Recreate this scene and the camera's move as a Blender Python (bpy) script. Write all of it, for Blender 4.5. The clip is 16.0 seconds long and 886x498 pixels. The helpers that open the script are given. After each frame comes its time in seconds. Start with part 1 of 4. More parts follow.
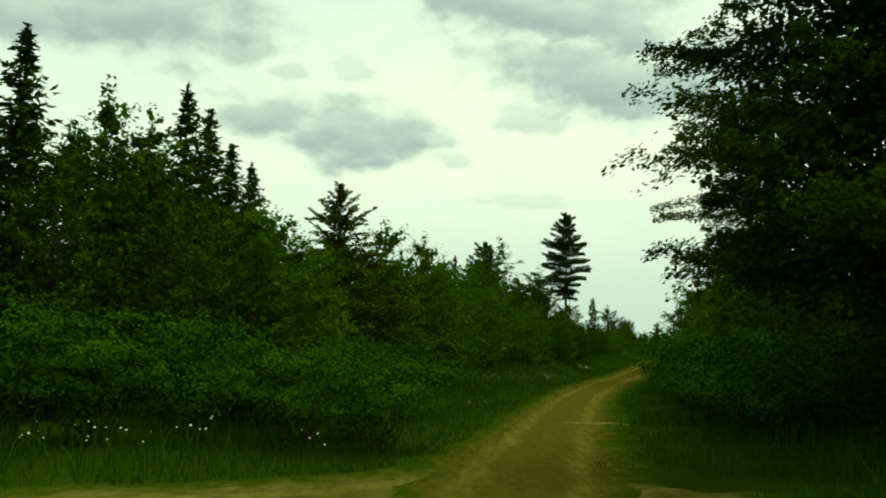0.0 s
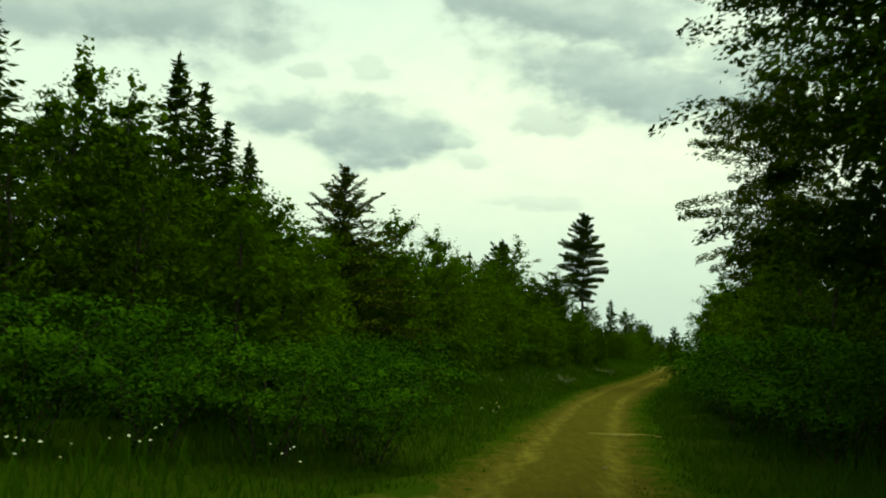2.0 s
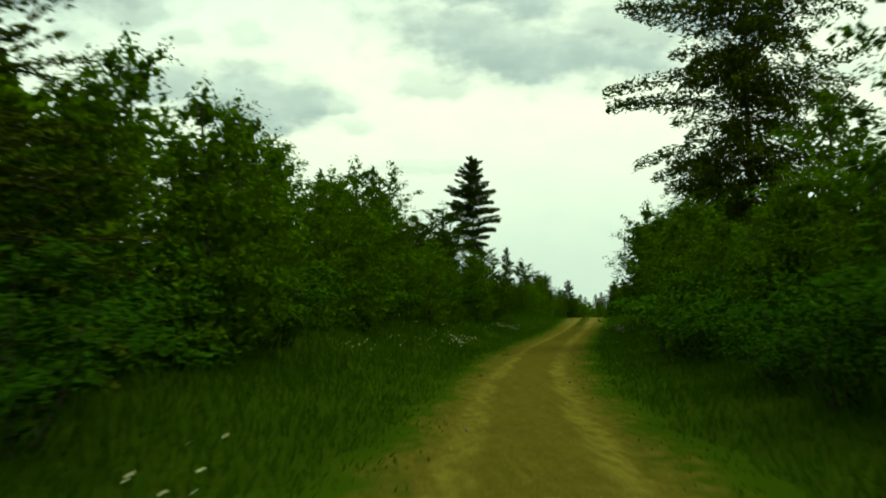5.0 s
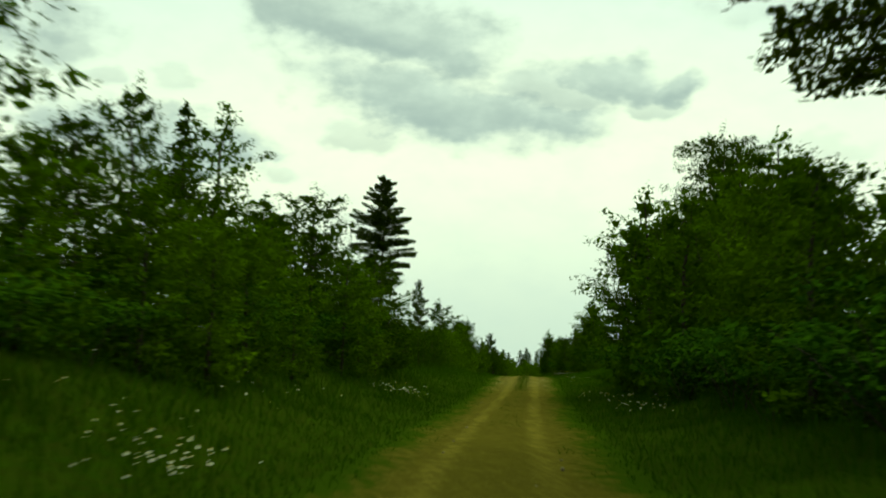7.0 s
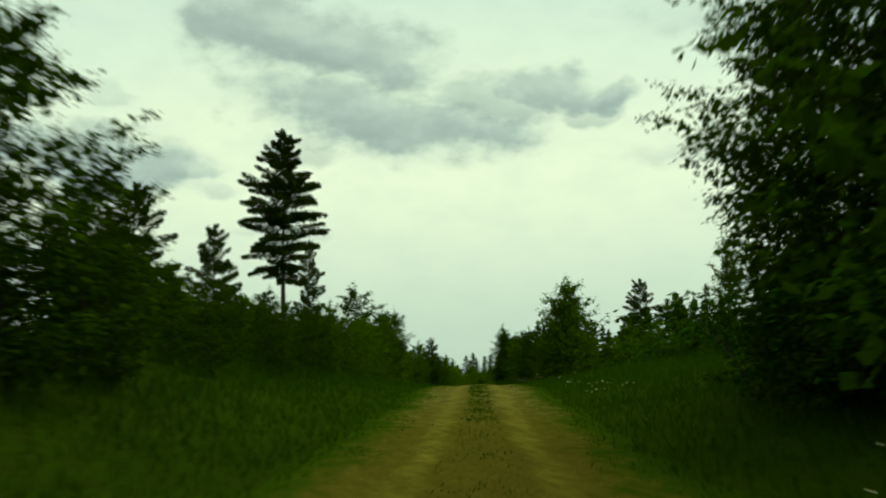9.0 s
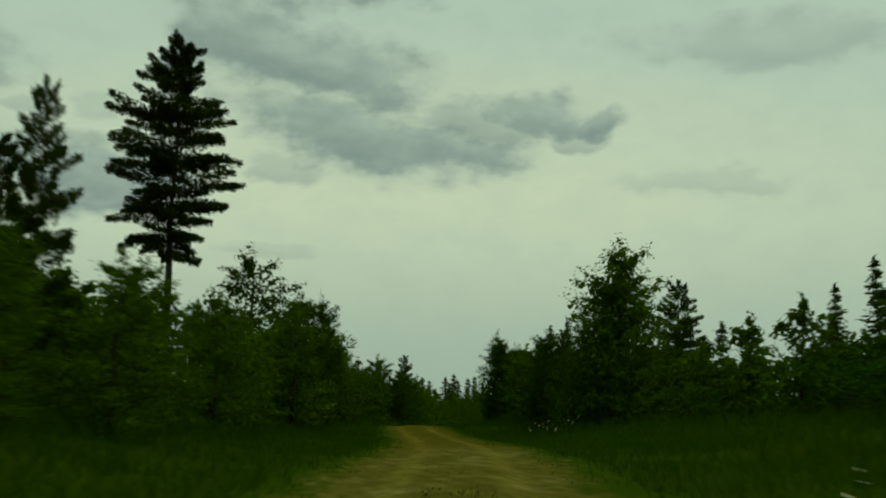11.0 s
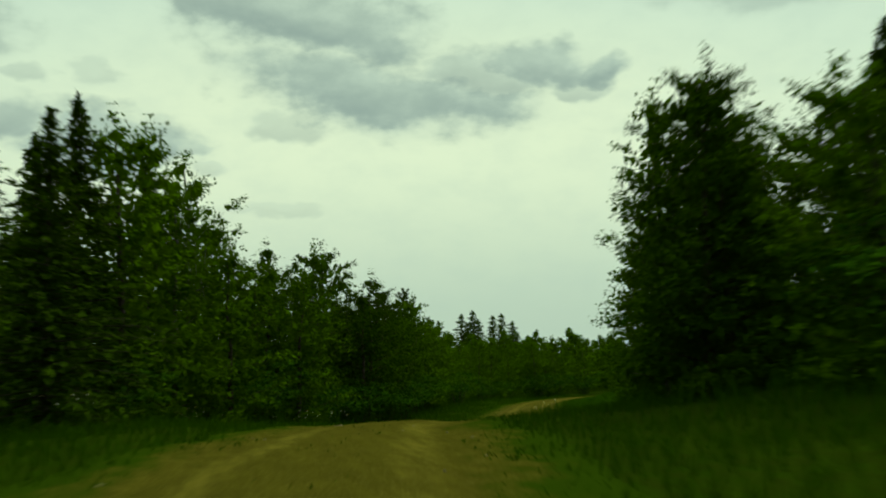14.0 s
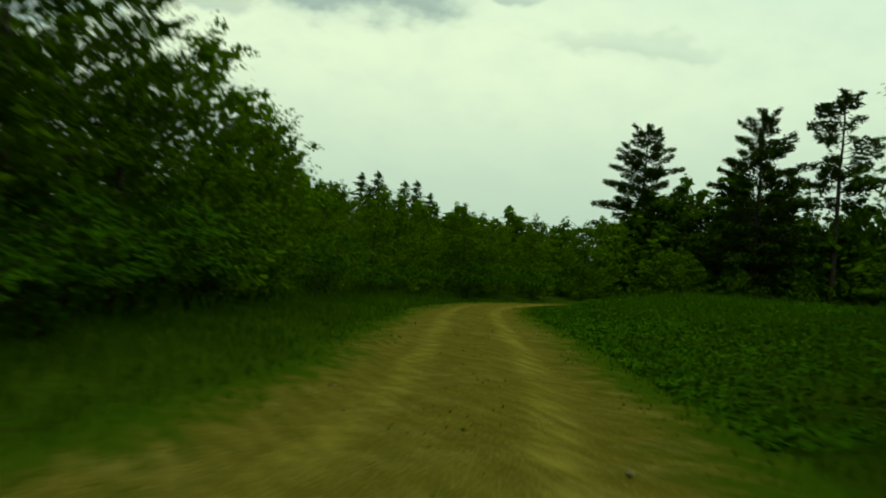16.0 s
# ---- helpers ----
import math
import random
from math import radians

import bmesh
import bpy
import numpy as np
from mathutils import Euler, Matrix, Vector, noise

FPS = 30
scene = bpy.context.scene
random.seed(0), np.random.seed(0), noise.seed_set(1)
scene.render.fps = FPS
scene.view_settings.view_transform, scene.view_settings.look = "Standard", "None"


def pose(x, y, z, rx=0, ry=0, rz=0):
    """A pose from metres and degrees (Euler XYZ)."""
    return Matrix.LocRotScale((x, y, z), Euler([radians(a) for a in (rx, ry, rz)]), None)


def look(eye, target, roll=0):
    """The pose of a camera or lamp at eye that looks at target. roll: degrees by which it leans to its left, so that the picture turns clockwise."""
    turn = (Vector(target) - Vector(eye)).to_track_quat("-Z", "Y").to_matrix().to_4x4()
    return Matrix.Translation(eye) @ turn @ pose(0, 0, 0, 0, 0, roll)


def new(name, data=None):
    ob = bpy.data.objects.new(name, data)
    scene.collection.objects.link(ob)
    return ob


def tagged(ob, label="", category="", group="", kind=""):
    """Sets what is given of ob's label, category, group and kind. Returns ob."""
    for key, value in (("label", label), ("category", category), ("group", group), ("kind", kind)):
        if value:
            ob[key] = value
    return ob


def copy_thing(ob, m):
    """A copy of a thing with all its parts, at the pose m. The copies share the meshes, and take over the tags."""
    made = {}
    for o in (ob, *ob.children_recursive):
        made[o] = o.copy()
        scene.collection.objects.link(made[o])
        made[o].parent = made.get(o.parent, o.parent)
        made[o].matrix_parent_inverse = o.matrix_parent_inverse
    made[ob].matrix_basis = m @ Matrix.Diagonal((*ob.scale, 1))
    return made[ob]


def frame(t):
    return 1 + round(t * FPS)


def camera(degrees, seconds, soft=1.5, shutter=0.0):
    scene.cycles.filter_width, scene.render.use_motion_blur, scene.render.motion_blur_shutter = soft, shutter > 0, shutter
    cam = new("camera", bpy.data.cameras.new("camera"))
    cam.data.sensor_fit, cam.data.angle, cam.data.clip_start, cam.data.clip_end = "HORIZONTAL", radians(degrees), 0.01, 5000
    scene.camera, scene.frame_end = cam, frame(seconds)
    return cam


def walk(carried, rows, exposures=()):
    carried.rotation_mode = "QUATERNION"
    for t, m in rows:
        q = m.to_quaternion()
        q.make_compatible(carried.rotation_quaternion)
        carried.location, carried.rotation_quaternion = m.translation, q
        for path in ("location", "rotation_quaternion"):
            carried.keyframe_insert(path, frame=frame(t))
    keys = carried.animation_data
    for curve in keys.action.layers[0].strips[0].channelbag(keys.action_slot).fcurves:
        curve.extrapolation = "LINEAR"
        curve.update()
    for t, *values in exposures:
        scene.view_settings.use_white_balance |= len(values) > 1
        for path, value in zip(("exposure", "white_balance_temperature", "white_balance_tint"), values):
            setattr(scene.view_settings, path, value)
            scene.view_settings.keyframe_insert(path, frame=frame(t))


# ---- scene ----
import collections
import itertools

cam = camera(50.0, 16.0, soft=1.9, shutter=0.4)
PATH = [
    (0, (0.0, 0.0, 1.4), (-0.056, 1.988, 1.611), 0.9),
    (0.5, (0.002, 0.166, 1.403), (-0.057, 2.153, 1.622), 1.0),
    (1, (0.01, 0.62, 1.396), (-0.056, 2.607, 1.619), 1.2),
    (1.5, (0.015, 1.535, 1.375), (-0.073, 3.519, 1.614), 1.5),
    (2, (0.019, 2.837, 1.354), (-0.07, 4.824, 1.566), 1.9),
    (2.5, (0.024, 4.417, 1.311), (-0.051, 6.405, 1.511), 1.8),
    (3, (0.082, 6.383, 1.238), (0.048, 8.377, 1.394), 1.6),
    (3.5, (0.255, 8.934, 1.065), (0.283, 10.928, 1.215), 0.8),
    (4, (0.498, 12.014, 0.933), (0.597, 14.006, 1.08), -0.4),
    (4.2, (0.588, 13.393, 0.922), (0.713, 15.386, 1.028), -0.9),
    (6.3, (4.107, 37.716, 0.764), (4.36, 39.688, 0.984), 1.9),
    (6.5, (4.579, 40.501, 0.764), (4.85, 42.47, 0.984), 2.9),
    (7, (5.861, 47.585, 0.817), (6.172, 49.545, 1.071), 1.1),
    (7.5, (7.285, 54.719, 0.878), (7.636, 56.673, 1.125), 1.2),
    (8, (8.92, 61.913, 0.833), (9.285, 63.865, 1.068), 1.7),
    (8.5, (10.811, 69.271, 0.697), (11.223, 71.21, 0.964), -0.0),
    (8.9, (12.359, 75.275, 0.652), (12.766, 77.212, 0.938), -0.8),
    (9, (12.749, 76.782, 0.643), (13.18, 78.715, 0.921), -1.0),
    (9.5, (14.716, 84.368, 0.589), (15.169, 86.285, 0.935), -1.0),
    (10, (16.668, 92.228, 0.959), (17.127, 94.148, 1.283), 0.2),
    (10.2, (17.459, 95.423, 1.115), (17.923, 97.342, 1.439), -0.1),
    (12.5, (27.117, 132.289, 1.525), (27.569, 134.218, 1.799), 1.9),
    (13, (28.522, 139.76, 1.273), (28.989, 141.698, 1.434), 1.0),
    (13.5, (30.184, 147.192, 1.175), (30.639, 149.135, 1.316), -0.4),
    (14, (31.642, 154.787, 1.018), (32.09, 156.723, 1.244), -1.6),
    (14.5, (33.1, 162.395, 1.216), (33.566, 164.328, 1.429), -2.6),
    (15, (35.014, 170.096, 0.837), (35.559, 172.012, 1.02), -3.7),
    (15.3, (36.364, 174.65, 0.666), (36.945, 176.558, 0.819), -0.8),
    (15.5, (37.325, 177.635, 0.49), (37.929, 179.54, 0.553), 0.6),
    (16, (40.169, 184.715, -0.367), (40.802, 186.613, -0.356), 4.2),
]
EXPOSURES = [
    (0, 0.1, 6900, -20), (4.2, 0.1, 6900, -20), (6.3, 0.42, 6900, -25), (6.6, 0.34, 6900, -24), (7.0, 0.16, 6900, -21), (8.0, -0.08, 6900, -21), (9, -0.1, 6900, -21), (10.2, -0.8, 6900, -22),
    (12.5, -0.6, 6900, -23), (13.0, -0.55, 6900, -23), (13.5, -0.3, 6900, -23), (14.5, -0.25, 6900, -23), (15.5, -0.45, 6900, -23), (16, -0.15, 6900, -23),
]
walk(cam, [(t, look(eye, target, roll)) for t, eye, target, roll in PATH], EXPOSURES)

# ---- light: a veiled evening sky with grey clouds, the hidden sun to the right of the track ----
SUN_AZ, SUN_EL = radians(66), radians(58)
world = bpy.data.worlds.new("evening_sky")
scene.world = world
world.use_nodes = True
wt = world.node_tree
wt.nodes.clear()


def wn(kind, op):
    n = wt.nodes.new(kind)
    n.operation = op
    return n


def wmath(op, a, b=None, clamp=False):
    n = wn("ShaderNodeMath", op=op)
    n.use_clamp = clamp
    for slot, v in zip(n.inputs, (a, b)):
        if v is None:
            continue
        if isinstance(v, (int, float)):
            slot.default_value = v
        else:
            wt.links.new(v, slot)
    return n.outputs[0]


def wmix(fac, a, b, blend="MIX"):
    n = wt.nodes.new("ShaderNodeMix")
    n.data_type, n.blend_type = "RGBA", blend
    for slot, v in ((n.inputs[0], fac), (n.inputs[6], a), (n.inputs[7], b)):
        if isinstance(v, (int, float)):
            slot.default_value = v
        elif isinstance(v, tuple):
            slot.default_value = (*v, 1)
        else:
            wt.links.new(v, slot)
    return n.outputs[2]


def wrange(v, a, b, c=0.0, d=1.0, smooth=True):
    n = wt.nodes.new("ShaderNodeMapRange")
    n.interpolation_type = "SMOOTHSTEP" if smooth else "LINEAR"
    wt.links.new(v, n.inputs[0])
    for slot, x in zip(n.inputs[1:5], (a, b, c, d)):
        slot.default_value = x
    return n.outputs[0]


geo = wt.nodes.new("ShaderNodeTexCoord")
sep = wt.nodes.new("ShaderNodeSeparateXYZ")
wt.links.new(geo.outputs["Generated"], sep.inputs[0])
AZ = wmath("MULTIPLY", wmath("ARCTAN2", sep.outputs[0], sep.outputs[1]), 57.2958)
EL = wmath("MULTIPLY", wmath("ARCSINE", sep.outputs[2]), 57.2958)
comb = wt.nodes.new("ShaderNodeCombineXYZ")
wt.links.new(AZ, comb.inputs[0])
wt.links.new(EL, comb.inputs[1])


def wnoise(vec, scale, detail, rough=0.55):
    n = wt.nodes.new("ShaderNodeTexNoise")
    n.inputs["Scale"].default_value, n.inputs["Detail"].default_value = scale, detail
    n.inputs["Roughness"].default_value = rough
    wt.links.new(vec, n.inputs["Vector"])
    return n


stretch = wt.nodes.new("ShaderNodeVectorMath")
stretch.operation = "MULTIPLY"
stretch.inputs[1].default_value = (0.6, 1.0, 1.0)
wt.links.new(comb.outputs[0], stretch.inputs[0])
FINE = wnoise(stretch.outputs[0], 0.55, 5.0).outputs["Fac"]
BROAD = wnoise(stretch.outputs[0], 0.16, 3.0).outputs["Fac"]

# Clouds: azimuth, elevation, half width, half height (degrees), lean, weight
CLOUDS = [
    (5.2, 20.2, 8.6, 2.3, -12, 1.0), (0.2, 21.0, 3.8, 2.8, 0, 1.0), (9.0, 15.9, 8.4, 2.2, -7, 1.0), (10.5, 15.3, 5.8, 1.5, -3, 1.0),
    (14.8, 17.0, 3.2, 1.3, 0, 0.75), (19.0, 17.6, 4.4, 1.4, -8, 0.95), (23.0, 16.9, 2.3, 1.0, 0, 1.0), (21.0, 15.8, 2.2, 0.6, 0, 0.6),
    (-12.3, 13.9, 3.7, 1.6, 0, 0.95), (-6.6, 12.9, 5.2, 2.1, -4, 1.0), (-6.4, 11.7, 3.2, 1.2, 0, 1.0), (-2.8, 12.6, 1.8, 1.0, 0, 0.75),
    (-20.0, 19.2, 7.4, 2.9, -4, 1.0), (-14.2, 18.0, 3.4, 1.5, 0, 0.7), (-28.0, 18.5, 6.0, 2.4, 0, 0.9), (-7.4, 16.9, 1.2, 0.8, 20, 0.35),
    (-10.2, 16.3, 1.0, 0.6, 0, 0.45), (3.3, 14.0, 1.9, 0.7, 0, 0.5), (-1.1, 11.0, 1.4, 0.5, 0, 0.4), (3.0, 9.0, 3.0, 0.45, 0, 0.3),
    (6.2, 24.6, 6.4, 1.7, 0, 0.9), (29.0, 13.0, 6.0, 0.9, -4, 0.35), (34.0, 20.5, 8.0, 1.6, -5, 0.5),
]
drift = wnoise(stretch.outputs[0], 0.22, 4.0, 0.6)
shift = wn("ShaderNodeVectorMath", op="MULTIPLY_ADD")
wt.links.new(drift.outputs["Color"], shift.inputs[0])
shift.inputs[1].default_value, shift.inputs[2].default_value = (9.0, 4.2, 0), (-4.5, -2.1, 0)
swept = wn("ShaderNodeVectorMath", op="ADD")
wt.links.new(comb.outputs[0], swept.inputs[0])
wt.links.new(shift.outputs[0], swept.inputs[1])
SWAY = wnoise(stretch.outputs[0], 0.24, 2.0).outputs["Fac"]
cover, under = None, None
for az, el, ra, re_, lean, weight in CLOUDS:
    m = wt.nodes.new("ShaderNodeMapping")
    m.vector_type = "TEXTURE"
    m.inputs["Location"].default_value = (az, el, 0)
    m.inputs["Rotation"].default_value = (0, 0, radians(lean))
    m.inputs["Scale"].default_value = (ra, re_, 1)
    wt.links.new(swept.outputs[0], m.inputs["Vector"])
    ln = wn("ShaderNodeVectorMath", op="LENGTH")
    wt.links.new(m.outputs[0], ln.inputs[0])
    local = wt.nodes.new("ShaderNodeSeparateXYZ")
    wt.links.new(m.outputs[0], local.inputs[0])
    rough = wmath("ADD", ln.outputs["Value"], wmath("ADD", wmath("MULTIPLY", wmath("SUBTRACT", FINE, 0.5), 1.2), wmath("MULTIPLY", wmath("SUBTRACT", SWAY, 0.5), 0.8)))
    blob = wrange(rough, 1.3, 0.6, 0.0, weight)
    base = wmath("MULTIPLY", wrange(rough, 1.1, 0.3), wrange(local.outputs[1], 0.5, -0.7))
    cover = blob if cover is None else wmath("MAXIMUM", cover, blob)
    under = base if under is None else wmath("MAXIMUM", under, base)
# Loose broken cloud goes on over the rest of the sky.
rest = wmath("MULTIPLY", wrange(BROAD, 0.45, 0.75, 0.0, 0.8), wrange(EL, 23.0, 34.0))
cover = wmath("MAXIMUM", cover, rest)

sky = wt.nodes.new("ShaderNodeTexSky")
sky.sky_type, sky.sun_disc = "NISHITA", False
sky.sun_elevation, sky.sun_rotation = SUN_EL, SUN_AZ
ahead = wmath("ADD", wmath("MULTIPLY", sep.outputs[0], math.sin(SUN_AZ)), wmath("MULTIPLY", sep.outputs[1], math.cos(SUN_AZ)))
low = wrange(EL, 4.0, 26.0, 1.0, 0.0)
veil = wmix(low, (0.80, 0.865, 0.83), (0.905, 0.925, 0.79))
spread = wmath("ADD", wmath("POWER", wmath("DIVIDE", wmath("SUBTRACT", AZ, 10.0), 34.0), 2.0), wmath("POWER", wmath("DIVIDE", wmath("SUBTRACT", EL, 11.0), 12.0), 2.0))
veil = wmix(wrange(spread, 1.0, 0.0, 0.0, 0.75), veil, (1.02, 1.0, 0.84))
low2 = wrange(EL, 1.0, 13.0, 1.0, 0.0)
veil = wmix(wmath("MULTIPLY", low2, 0.85), veil, (0.56, 0.63, 0.62))
haze = wmath("MULTIPLY", wrange(FINE, 0.35, 0.75), 0.16)
veil = wmix(haze, veil, (0.55, 0.62, 0.64))
body = wmix(wrange(FINE, 0.3, 0.7), (0.50, 0.55, 0.545), (0.64, 0.69, 0.665))
body = wmix(under, body, (0.385, 0.435, 0.455))
tone = wmix(cover, veil, body)
tone = wmix(1.0, tone, wmix(wrange(ahead, -1.0, -0.3), (0.6, 0.62, 0.64), (1.0, 1.0, 1.0)), "MULTIPLY")
above = wrange(EL, 24.0, 70.0, 1.0, 1.65)
cmb = wt.nodes.new("ShaderNodeCombineXYZ")
for k in range(3):
    wt.links.new(above, cmb.inputs[k])
tone = wmix(1.0, tone, cmb.outputs[0], "MULTIPLY")
bg_sky, bg_veil, both, out = (wt.nodes.new(k) for k in ("ShaderNodeBackground", "ShaderNodeBackground", "ShaderNodeAddShader", "ShaderNodeOutputWorld"))
bg_sky.inputs[1].default_value, bg_veil.inputs[1].default_value = 0.006, 1.0
wt.links.new(sky.outputs[0], bg_sky.inputs[0])
wt.links.new(tone, bg_veil.inputs[0])
wt.links.new(bg_sky.outputs[0], both.inputs[0])
wt.links.new(bg_veil.outputs[0], both.inputs[1])
wt.links.new(both.outputs[0], out.inputs[0])

sun = new("sun", bpy.data.lights.new("sun", "SUN"))
sun.data.energy, sun.data.angle, sun.data.color = 1.5, radians(30), (1.0, 0.95, 0.84)
sun.matrix_world = look((0, 0, 60), (-60 * math.sin(SUN_AZ) * math.cos(SUN_EL), -60 * math.cos(SUN_AZ) * math.cos(SUN_EL), 60 - 60 * math.sin(SUN_EL)))


# ---- materials ----
def material(name):
    m = bpy.data.materials.new(name)
    m.use_nodes = True
    nt = m.node_tree
    nt.nodes.clear()
    o = nt.nodes.new("ShaderNodeOutputMaterial")
    p = nt.nodes.new("ShaderNodeBsdfPrincipled")
    nt.links.new(p.outputs[0], o.inputs[0])
    return m, nt, p, o


def mixcol(nt, fac, a, b):
    n = nt.nodes.new("ShaderNodeMix")
    n.data_type = "RGBA"
    for slot, v in ((n.inputs[0], fac), (n.inputs[6], a), (n.inputs[7], b)):
        if isinstance(v, (int, float)):
            slot.default_value = v
        elif isinstance(v, tuple):
            slot.default_value = (*v, 1)
        else:
            nt.links.new(v, slot)
    return n.outputs[2]


def noise_fac(nt, scale, detail=4.0, lo=0.35, hi=0.65, space="Object", drawn=1.0):
    tc = nt.nodes.new("ShaderNodeTexCoord")
    mp = nt.nodes.new("ShaderNodeMapping")
    mp.inputs["Scale"].default_value = (1, drawn, 1)
    n = nt.nodes.new("ShaderNodeTexNoise")
    n.inputs["Scale"].default_value, n.inputs["Detail"].default_value = scale, detail
    nt.links.new(tc.outputs[space], mp.inputs["Vector"])
    nt.links.new(mp.outputs[0], n.inputs["Vector"])
    r = nt.nodes.new("ShaderNodeMapRange")
    r.inputs[1].default_value, r.inputs[2].default_value = lo, hi
    nt.links.new(n.outputs["Fac"], r.inputs[0])
    return r.outputs[0], n.outputs["Fac"]


def bump(nt, p, height, strength, distance=0.02):
    b = nt.nodes.new("ShaderNodeBump")
    b.inputs["Strength"].default_value, b.inputs["Distance"].default_value = strength, distance
    nt.links.new(height, b.inputs["Height"])
    nt.links.new(b.outputs[0], p.inputs["Normal"])


def leaf_material(name, dark, light, tree_dark, gloss=0.5, through_light=0.25):
    """Foliage: colour varies leaf by leaf, plant by plant and in soft patches; thin leaves let some light through."""
    m, nt, p, o = material(name)
    g = nt.nodes.new("ShaderNodeNewGeometry")
    info = nt.nodes.new("ShaderNodeObjectInfo")
    patch, _ = noise_fac(nt, 0.7, 3.0, 0.38, 0.62)
    each = nt.nodes.new("ShaderNodeMapRange")
    each.inputs[3].default_value, each.inputs[4].default_value = 0.05, 0.65
    nt.links.new(g.outputs["Random Per Island"], each.inputs[0])
    c = mixcol(nt, each.outputs[0], dark, light)
    c = mixcol(nt, patch, c, mixcol(nt, 0.6, c, light))
    tint = nt.nodes.new("ShaderNodeMath")
    tint.operation = "MULTIPLY"
    tint.inputs[1].default_value = 0.6
    nt.links.new(info.outputs["Random"], tint.inputs[0])
    c = mixcol(nt, tint.outputs[0], c, tree_dark)
    nt.links.new(c, p.inputs["Base Color"])
    p.inputs["Roughness"].default_value = gloss
    p.inputs["Specular IOR Level"].default_value = 0.0
    tr = nt.nodes.new("ShaderNodeBsdfTranslucent")
    nt.links.new(mixcol(nt, 0.5, c, (light[0] * 1.2, light[1] * 1.2, light[2])), tr.inputs[0])
    mx = nt.nodes.new("ShaderNodeMixShader")
    mx.inputs[0].default_value = through_light
    nt.links.new(p.outputs[0], mx.inputs[1])
    nt.links.new(tr.outputs[0], mx.inputs[2])
    nt.links.new(mx.outputs[0], o.inputs[0])
    return m


LEAF = leaf_material("broad_leaves", (0.020, 0.050, 0.001), (0.085, 0.145, 0.002), (0.030, 0.062, 0.001), 0.9, 0.18)
# Shaded copy of the broad leaves: the wood edge's shade is in the colour.
LEAF_SHADED = leaf_material("shaded_broad_leaves", (0.014, 0.034, 0.001), (0.050, 0.088, 0.001), (0.018, 0.038, 0.001), 0.9, 0.12)
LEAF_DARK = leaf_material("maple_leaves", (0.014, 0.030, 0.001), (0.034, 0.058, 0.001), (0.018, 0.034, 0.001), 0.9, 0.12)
SHRUB = leaf_material("alder_leaves", (0.009, 0.030, 0.002), (0.050, 0.108, 0.003), (0.013, 0.037, 0.002), 0.9, 0.06)
NEEDLE = leaf_material("spruce_needles", (0.020, 0.040, 0.002), (0.048, 0.080, 0.003), (0.024, 0.044, 0.002), 0.9, 0.12)
CEDAR = leaf_material("cedar_sprays", (0.030, 0.044, 0.002), (0.062, 0.082, 0.003), (0.036, 0.046, 0.002), 0.9, 0.1)
PINE = leaf_material("pine_needles", (0.020, 0.034, 0.003), (0.038, 0.060, 0.004), (0.022, 0.038, 0.003), 0.9, 0.08)
GRASS = leaf_material("grass_blades", (0.016, 0.043, 0.001), (0.044, 0.086, 0.002), (0.020, 0.048, 0.001), 0.9, 0.3)


def bark_material(name, dark, light, scale):
    m, nt, p, o = material(name)
    f, raw = noise_fac(nt, scale, 6.0)
    nt.links.new(mixcol(nt, f, dark, light), p.inputs["Base Color"])
    p.inputs["Roughness"].default_value = 0.9
    p.inputs["Specular IOR Level"].default_value = 0.1
    bump(nt, p, raw, 0.6, 0.03)
    return m


BARK = bark_material("grey_brown_bark", (0.020, 0.016, 0.011), (0.060, 0.050, 0.036), 9.0)
BARK_PALE = bark_material("pale_bark", (0.040, 0.038, 0.029), (0.115, 0.108, 0.088), 6.0)


def ground_material():
    m, nt, p, o = material("meadow_soil")
    f, raw = noise_fac(nt, 0.35, 6.0)
    f2, raw2 = noise_fac(nt, 6.0, 5.0)
    c = mixcol(nt, f, (0.014, 0.031, 0.001), (0.025, 0.047, 0.002))
    c = mixcol(nt, f2, c, (0.020, 0.028, 0.002))
    nt.links.new(c, p.inputs["Base Color"])
    p.inputs["Roughness"].default_value = 0.95
    p.inputs["Specular IOR Level"].default_value = 0.0
    bump(nt, p, raw2, 0.8, 0.08)
    return m


